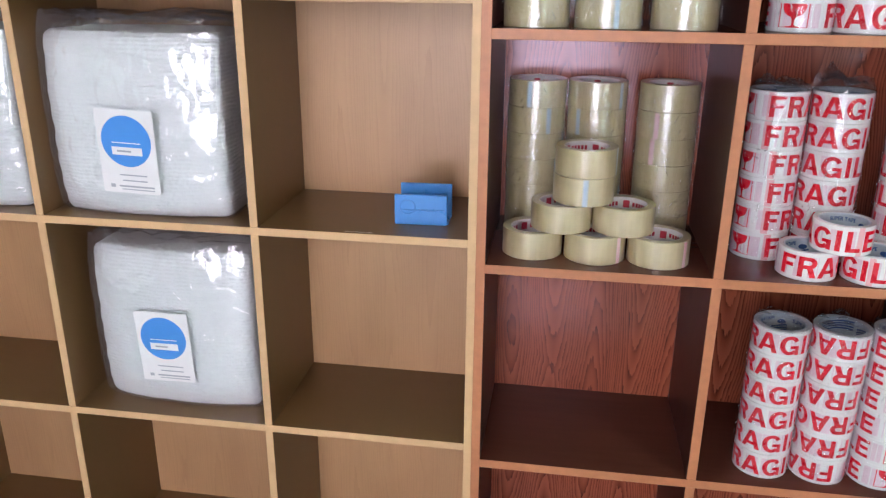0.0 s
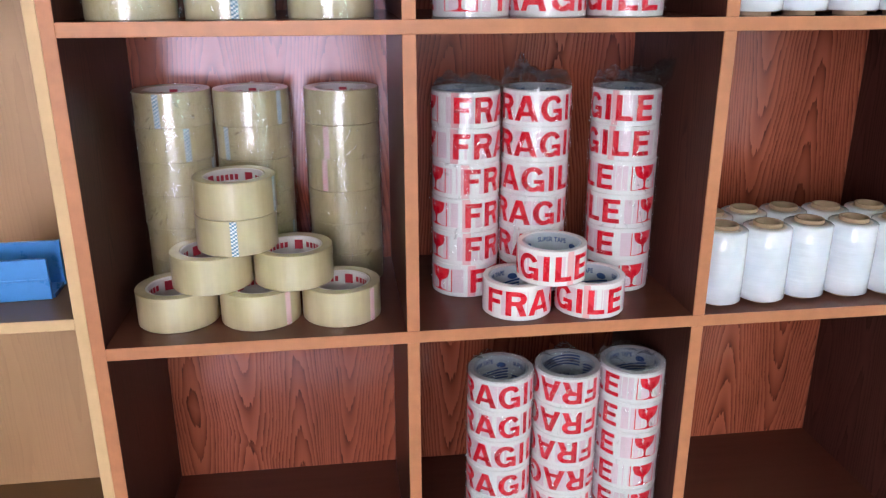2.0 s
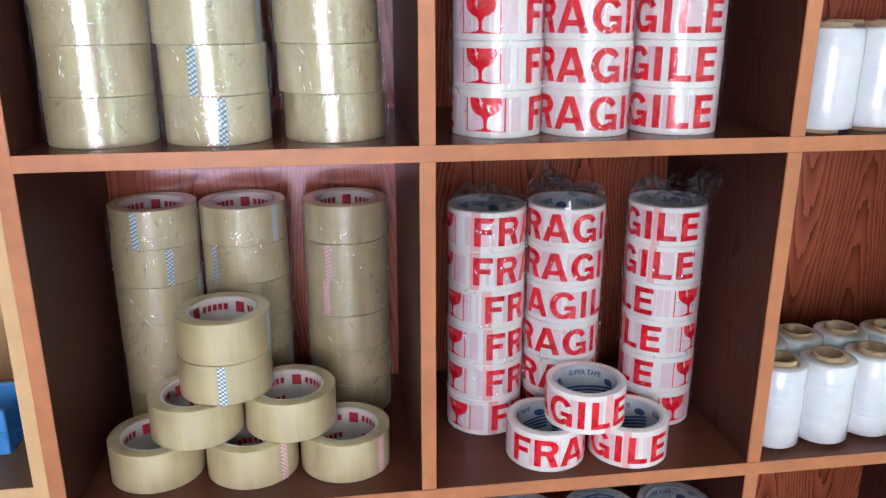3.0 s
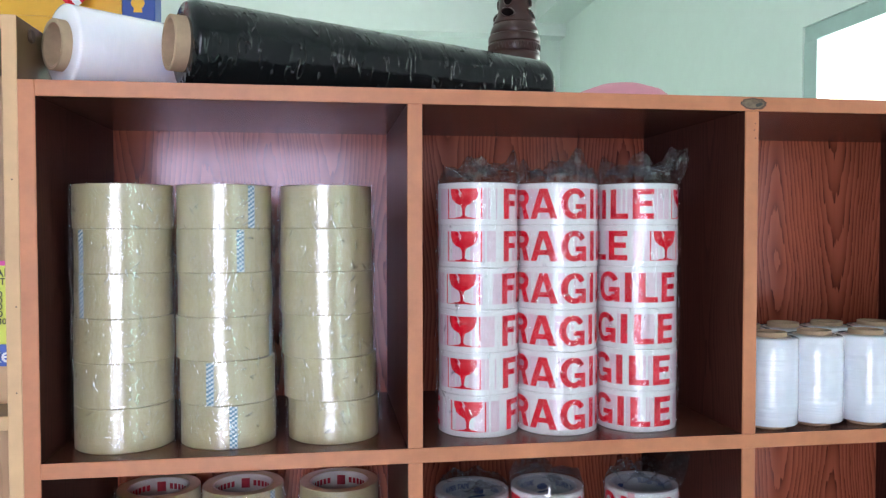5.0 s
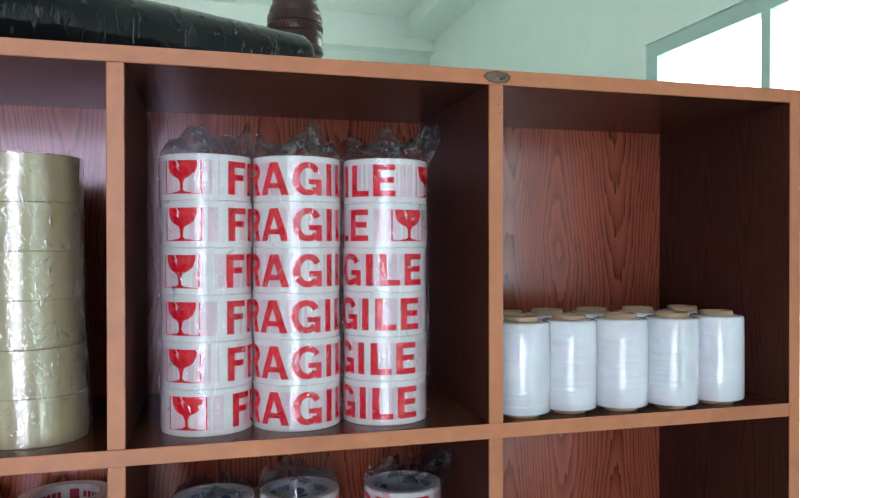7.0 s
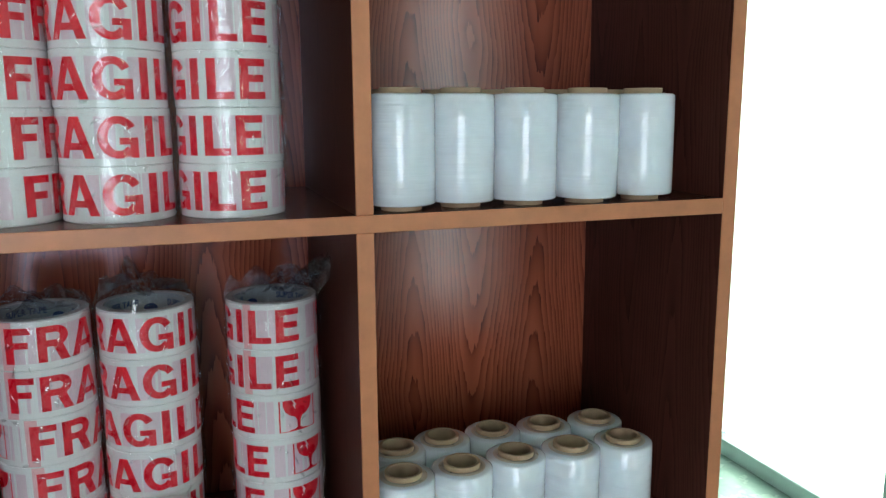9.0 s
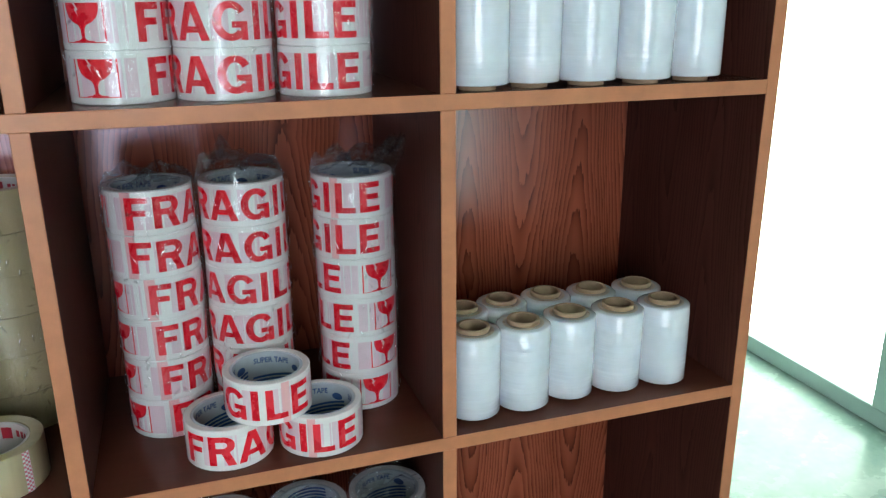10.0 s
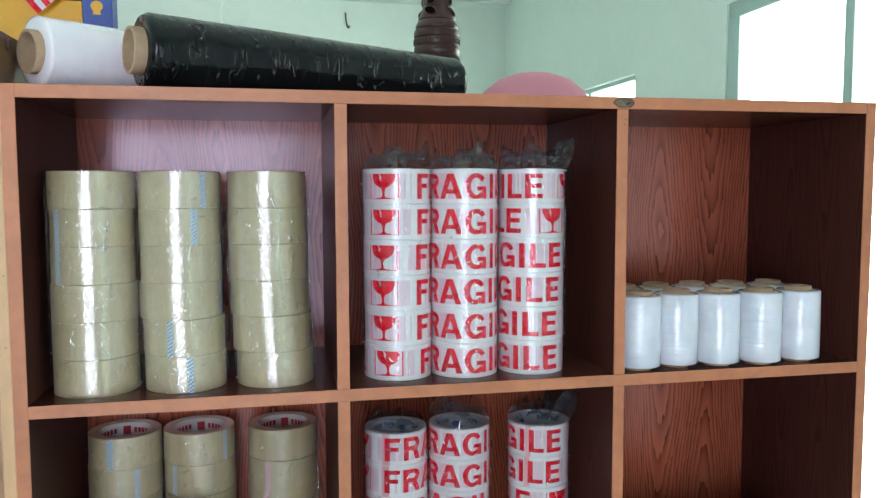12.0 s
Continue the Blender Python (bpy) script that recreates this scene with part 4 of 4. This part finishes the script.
for k in range(44):
    a = 2 * math.pi * k / 44
    part("carved_notch", box(-0.0008, 0.0012, -0.0007, 0.0007, -0.005, 0.005, 0.0003), M_DARK_WOOD, tow, "", pose(0.0416 * math.cos(a), 0.0416 * math.sin(a), 0.150, 0, 0, math.degrees(a)) @ pose(0, 0, 0, 18))
tagged(tow, "turned dark wooden ornament with a carved bell-shaped top", "ornament")


def almond(r0, z0, w, h, tilt):
    """A carved almond-shaped eye: a raised rim round a flat black patch for the hollow's shade."""
    rim, hole = bmesh.new(), bmesh.new()
    pts = []
    for i in range(20):
        a = 2 * math.pi * i / 20
        pts.append((w * math.cos(a) * abs(math.cos(a)) ** 0.2, h * math.sin(a)))
    c, s = math.cos(radians(tilt)), math.sin(radians(tilt))
    pts = [(c * x - s * y, s * x + c * y) for x, y in pts]
    for k, (x, y) in enumerate(pts):
        x2, y2 = pts[(k + 1) % 20]
        a = [rim.verts.new(v) for v in ((x * 1.25, y * 1.35, 0), (x2 * 1.25, y2 * 1.35, 0), (x2 * 1.08, y2 * 1.1, 0.002), (x * 1.08, y * 1.1, 0.002))]
        rim.faces.new(a)
        b = [rim.verts.new(v) for v in ((x * 1.08, y * 1.1, 0.002), (x2 * 1.08, y2 * 1.1, 0.002), (x2 * 0.9, y2 * 0.9, 0.0), (x * 0.9, y * 0.9, 0.0))]
        rim.faces.new(b)
    hole.faces.new([hole.verts.new((x * 0.95, y * 0.95, 0.0006)) for x, y in pts])
    return rim, hole


for k in range(4):
    for z, r, w, h, tilt in ((0.2240, 0.0262, 0.0072, 0.0085, -12), (0.2035, 0.0298, 0.0120, 0.0068, -22)):
        rim, hole = almond(r, z, w, h, tilt)
        slope = 4 if z > 0.21 else 18
        m = pose(0, 0, z, 0, 0, -140 + 90 * k) @ pose(r - 0.001, 0, 0) @ pose(0, 0, 0, 90, 0, 90) @ pose(0, 0, 0, -slope)
        part("carved_rim", rim, M_DARK_WOOD, tow, "", m)
        part("hollow_shade_patch", hole, M_HOLLOW_SHADE, tow, "flat black patch for the shade in the hollow", m)

# Unidentified pink shape; its depth and size are set to fit the camera's view.
cap = new("pink_dome", shade_auto(mesh_of("pink_dome", lathe([(0.0, 0.0), (0.124, 0.0), (0.129, 0.006), (0.126, 0.02), (0.118, 0.045), (0.100, 0.075), (0.072, 0.098), (0.038, 0.110), (0.0, 0.114)], 56), M_PINK), 60))
cap.matrix_basis = pose(0.425, 0.52, 1.611)
tagged(cap, "rounded pink dome lying on the cabinet", "cap")
part("piping", lathe([(0.128, 0.004), (0.133, 0.007), (0.133, 0.013), (0.128, 0.016)], 56), M_INK, cap, "dark edge piping", smooth=True)

level = thing("spirit_level", pose(-0.640, 0.252, LZ[0] + 0.007), "yellow spirit level with blue end caps lying on top", "spirit level")
part("body", box(-0.45, 0.29, -0.007, 0.007, 0, 0.088, 0.002), M_YELLOW, level)
part("groove", box(-0.45, 0.29, -0.0085, -0.006, 0.060, 0.064), M_YELLOW, level)
part("top_rail", box(-0.45, 0.29, -0.009, 0.009, 0.088, 0.098, 0.001), M_BROWN, level)
ecap = part("end_cap", box(0.29, 0.331, -0.010, 0.030, 0, 0.100, 0.0015), M_DARKBLUE, level, "blue plastic end cap")
key = bmesh.new()
poly(key, [(0.0085 * math.cos(i * math.pi / 8), 0.0078 * math.sin(i * math.pi / 8)) for i in range(16)])
poly(key, [(-0.0055, -0.012), (0.0055, -0.012), (0.0045, -0.004), (-0.0045, -0.004)])
for v in key.verts:
    v.co.z += 0.0004 if v.co.y < -0.003 else 0.0
part("hang_hole", key, M_YELLOW, ecap, "keyhole opening showing yellow", pose(0.310, -0.0106, 0.080, 90))

flag = thing("table_flag", pose(-0.835, 0.225, LZ[0] + 0.0075), "small red and white striped flag on a leaning stick", "flag")
part("stick", lathe([(0, 0), (0.003, 0), (0.003, 0.58), (0, 0.584)], 12), M_WHITE, flag, m=pose(0, 0, 0, 0, 58.6, 0))
for k in range(12):
    bm = bmesh.new()
    rows = []
    for j in range(15):
        u = j / 14
        rows.append([bm.verts.new((0.0080 * q, 0.006 * math.sin(u * 9 + q * 0.3), -0.16 * u)) for q in (k, k + 1)])
    for a, c in zip(rows, rows[1:]):
        bm.faces.new((a[0], a[1], c[1], c[0]))
    part("stripe", bm, M_RED_INK if k % 2 == 0 else M_WHITE, flag, m=pose(0.327, 0, 0.1845, 0, -40, 0), smooth=True)

# ---- things in the light shelving ----
LZ1, LZ2, LZ0 = LZ[2] + 0.007, LZ[3] + 0.007, LZ[1] + 0.007


def bubble_pack(x0, x1, y0, y1, z, h, seed, label, tilt, shift):
    """A folded pack of bubble wrap in a clear bag, with a printed label on its front."""
    cx, cy, w, d = (x0 + x1) / 2, (y0 + y1) / 2, (x1 - x0) / 2, (y1 - y0) / 2
    t = thing("bubble_wrap_pack", pose(cx, cy, z), label, "bubble wrap", "bagged bubble wrap packs")

    def pillow(grow, amp, ribs, top):
        bm = bmesh.new()
        bmesh.ops.create_cube(bm, size=2)
        bmesh.ops.subdivide_edges(bm, edges=bm.edges[:], cuts=26, use_grid_fill=True)
        for v in bm.verts:
            p = v.co.copy()
            k = (abs(p.x) ** 26 + abs(p.y) ** 26 + abs(p.z) ** 26) ** (1 / 26)
            p /= k
            puff = 1 - (0.24 if p.y < 0 else 0.05) * abs(p.x - 0.1) ** 2.2 - (0.12 * abs(p.z) ** 4 if p.y < 0 else 0.0)
            n = noise.noise(Vector((p.x * 2.2 + seed, p.y * 2.2, p.z * 2.2))) * 0.6 + noise.noise(Vector((p.x * 6, p.y * 6 + seed, p.z * 6))) * 0.4
            rib = ribs * math.sin(p.z * 62 + 2 * n) * max(abs(p.x), 0.25) ** 2
            nrm = Vector((p.x ** 5, p.y ** 5, p.z ** 5)).normalized()
            q = Vector((p.x * (w + grow), p.y * (d + grow) * puff, (p.z + 1) * (h + grow) / 2)) + nrm * (amp * n + rib)
            q.z = max(q.z, 0.0005) + (top * (0.5 + n) if p.z > 0.93 else 0.0)
            v.co = q
        return bm

    part("folded_sheets", pillow(-0.006, 0.0035, 0.0010, 0.0), M_BUBBLE, t, "white ribbed layers of bubble wrap", smooth=True)
    part("bag", pillow(0.0035, 0.0035, 0.0, 0.024), M_BAG, t, "crinkled clear polythene bag", smooth=True)
    lab = part("label_sheet", box(-0.0525, 0.0525, -0.0004, 0, -0.074, 0.074), M_WHITE, t, "white printed label with a blue disc", pose(shift, -d - 0.0105, 0.118 + (0.018 if seed == 2.0 else 0.004), 4, tilt, 0))
    disc = bmesh.new()
    poly(disc, [(0.045 * math.cos(i * math.pi / 24), 0.045 * math.sin(i * math.pi / 24)) for i in range(48)])
    part("disc", disc, M_LABEL_BLUE, lab, "", pose(0, -0.0009, 0.019, 90))
    for name, ink, rows in (("white_bar", M_WHITE, ((0, 0.002, 0.055, 0.014, 0.0014), (0, 0.0165, 0.052, 0.0016, 0.0014))),
                            ("print_bar", M_GREY_INK, ((0.006, -0.041, 0.05, 0.0022, 0.001), (0.008, -0.051, 0.045, 0.0022, 0.001), (0.010, -0.0615, 0.065, 0.003, 0.001), (-0.034, -0.0615, 0.008, 0.006, 0.001),
                                                 (0.012, -0.067, 0.06, 0.0018, 0.001), (-0.005, 0.002, 0.025, 0.003, 0.002)))):
        for bx, bz, bw, bh, out in rows:
            part(name, box(bx - bw / 2, bx + bw / 2, -out - 0.0003, -out, bz - bh / 2, bz + bh / 2), ink, lab)


bubble_pack(-1.165, -0.826, 0.012, 0.225, LZ1, 0.325, 1.0, "bagged pack of white bubble wrap with a round blue label", 2, 0.004)
bubble_pack(-1.138, -0.808, 0.030, 0.235, LZ2, 0.325, 2.0, "bagged pack of white bubble wrap standing on the lower shelf", 0, -0.004)
bubble_pack(-1.545, -1.215, 0.015, 0.225, LZ1, 0.325, 3.0, "bagged pack of white bubble wrap with a round blue label", 2, -0.02)

# blue plastic holder: a channel with a front and a taller back wall
holder = thing("blue_holder", pose(-0.495, 0.068, LZ1, 0, 0, 3), "open sky-blue plastic holder standing on the shelf", "holder")
part("front_wall", box(-0.046, 0.046, -0.002, 0.004, 0, 0.054, 0.0015, 2), M_BLUE, holder)
# Thin raised strips added to make the highlight line across the front.
part("highlight_strip", box(-0.045, 0.045, -0.0035, -0.002, 0.026, 0.0285, 0.0006, 2), M_BLUE, holder)
part("back_wall", box(-0.042, 0.050, 0.047, 0.053, 0, 0.062, 0.0015, 2), M_BLUE, holder)
part("base", box(-0.044, 0.048, 0.004, 0.047, 0, 0.005), M_BLUE, holder)
rimc = lathe([(0.0118, 0), (0.0125, 0.0008), (0.0135, 0.0008), (0.0142, 0)], 32)
part("round_emboss", rimc, M_BLUE, holder, "", pose(-0.023, -0.002, 0.032, 90))
part("front_highlight_strip", box(-0.036, 0.040, -0.0032, -0.0015, 0.0255, 0.0275, 0.0006), M_BLUE, holder)

note = thing("price_note", pose(-0.452, 0.06, LZ0), "yellow and pink handwritten price note above a blue card", "note")
part("sheet", box(-0.06, 0.040, 0, 0.0006, 0.063, 0.146), M_NOTE, note, "yellow paper")
part("header", box(-0.06, 0.040, -0.0004, 0, 0.146, 0.151), M_NOTE_PINK, note, "pink strip")
part("backing_block", box(-0.06, 0.036, 0.0008, 0.014, 0, 0.15), M_OAK_EDGE, note, "wooden block")
card = part("card", box(-0.06, 0.040, -0.001, 0.0006, 0.040, 0.063), M_SIGN_BLUE, note, "blue printed card")
for words, size, x, z, m_ink in (("LO TAPE", 0.013, -0.012, 0.126, M_INK), ("PARENT)", 0.010, -0.010, 0.1155, M_INK), ("80", 0.009, 0.014, 0.1045, M_INK), ("80", 0.009, 0.014, 0.098, M_INK),
                              ("60", 0.009, 0.014, 0.0915, M_INK), ("00", 0.009, 0.014, 0.084, M_INK), ("30", 0.009, 0.018, 0.076, M_INK)):
    part("lettering", text_bm(words, size, 0.0001), m_ink, note, "", pose(x, -0.0006, z + 0.008, 90))
part("lettering", text_bm("ike", 0.022, 0.0003), M_WHITE, note, "white lettering", pose(0.006, -0.0016, 0.044, 90))

part("worn_edge", (lambda bm: (poly(bm, [(0.006 * i, 0.0008 * math.sin(i * 2.3)) for i in range(9)] + [(0.048 - 0.006 * i, 0.0022 + 0.0010 * math.sin(i * 1.7)) for i in range(9)]), bm)[1])(bmesh.new()),
     M_WHITE, oak, "pale worn scratch", pose(-0.615, 0.006, LZ1 + 0.0006))
part("sticker", box(-0.640, -0.622, -0.0008, -0.0001, LZ[1] - 0.004, LZ[1] + 0.006), M_YELLOW, oak, "small yellow sticker")

nail = lathe([(0, 0), (0.0007, 0), (0.0007, 0.0004), (0, 0.0004)], 10)
me_nail = mesh_of("nail_hole", nail, M_INK)
for x, z in ((0.3835, 1.588), (0.3825, 1.581), (0.3838, 1.572), (-0.394, 1.395), (-0.396, 1.52), (-0.395, 1.31)):
    link("nail_hole", me_nail, red if x > 0 else oak, "dark nail hole", pose(x, 0.0009 if x > 0 else -0.0001, z, 90))


def tube(points, r, seg=8):
    """A bent wire through the points."""
    bm = bmesh.new()
    rings = []
    for i, p in enumerate(points):
        d = (Vector(points[min(i + 1, len(points) - 1)]) - Vector(points[max(i - 1, 0)])).normalized()
        q = d.to_track_quat("Z", "Y")
        rings.append([bm.verts.new(Vector(p) + q @ Vector((r * math.cos(2 * math.pi * k / seg), r * math.sin(2 * math.pi * k / seg), 0))) for k in range(seg)])
    for a, c in zip(rings, rings[1:]):
        for k in range(seg):
            bm.faces.new((a[k], a[(k + 1) % seg], c[(k + 1) % seg], c[k]))
    return bm


hook = new("wall_hook", mesh_of("wall_hook", tube([(0, 0.0, 0.09), (0, -0.02, 0.085), (0, -0.03, 0.05), (0.004, -0.034, 0.0), (0.012, -0.036, -0.04), (0.022, -0.05, -0.055), (0.03, -0.065, -0.04)], 0.007), M_INK, True))
hook.matrix_basis = pose(0.586, NY, 3.05)
tagged(hook, "dark bent wire hook fixed to the wall", "hook")
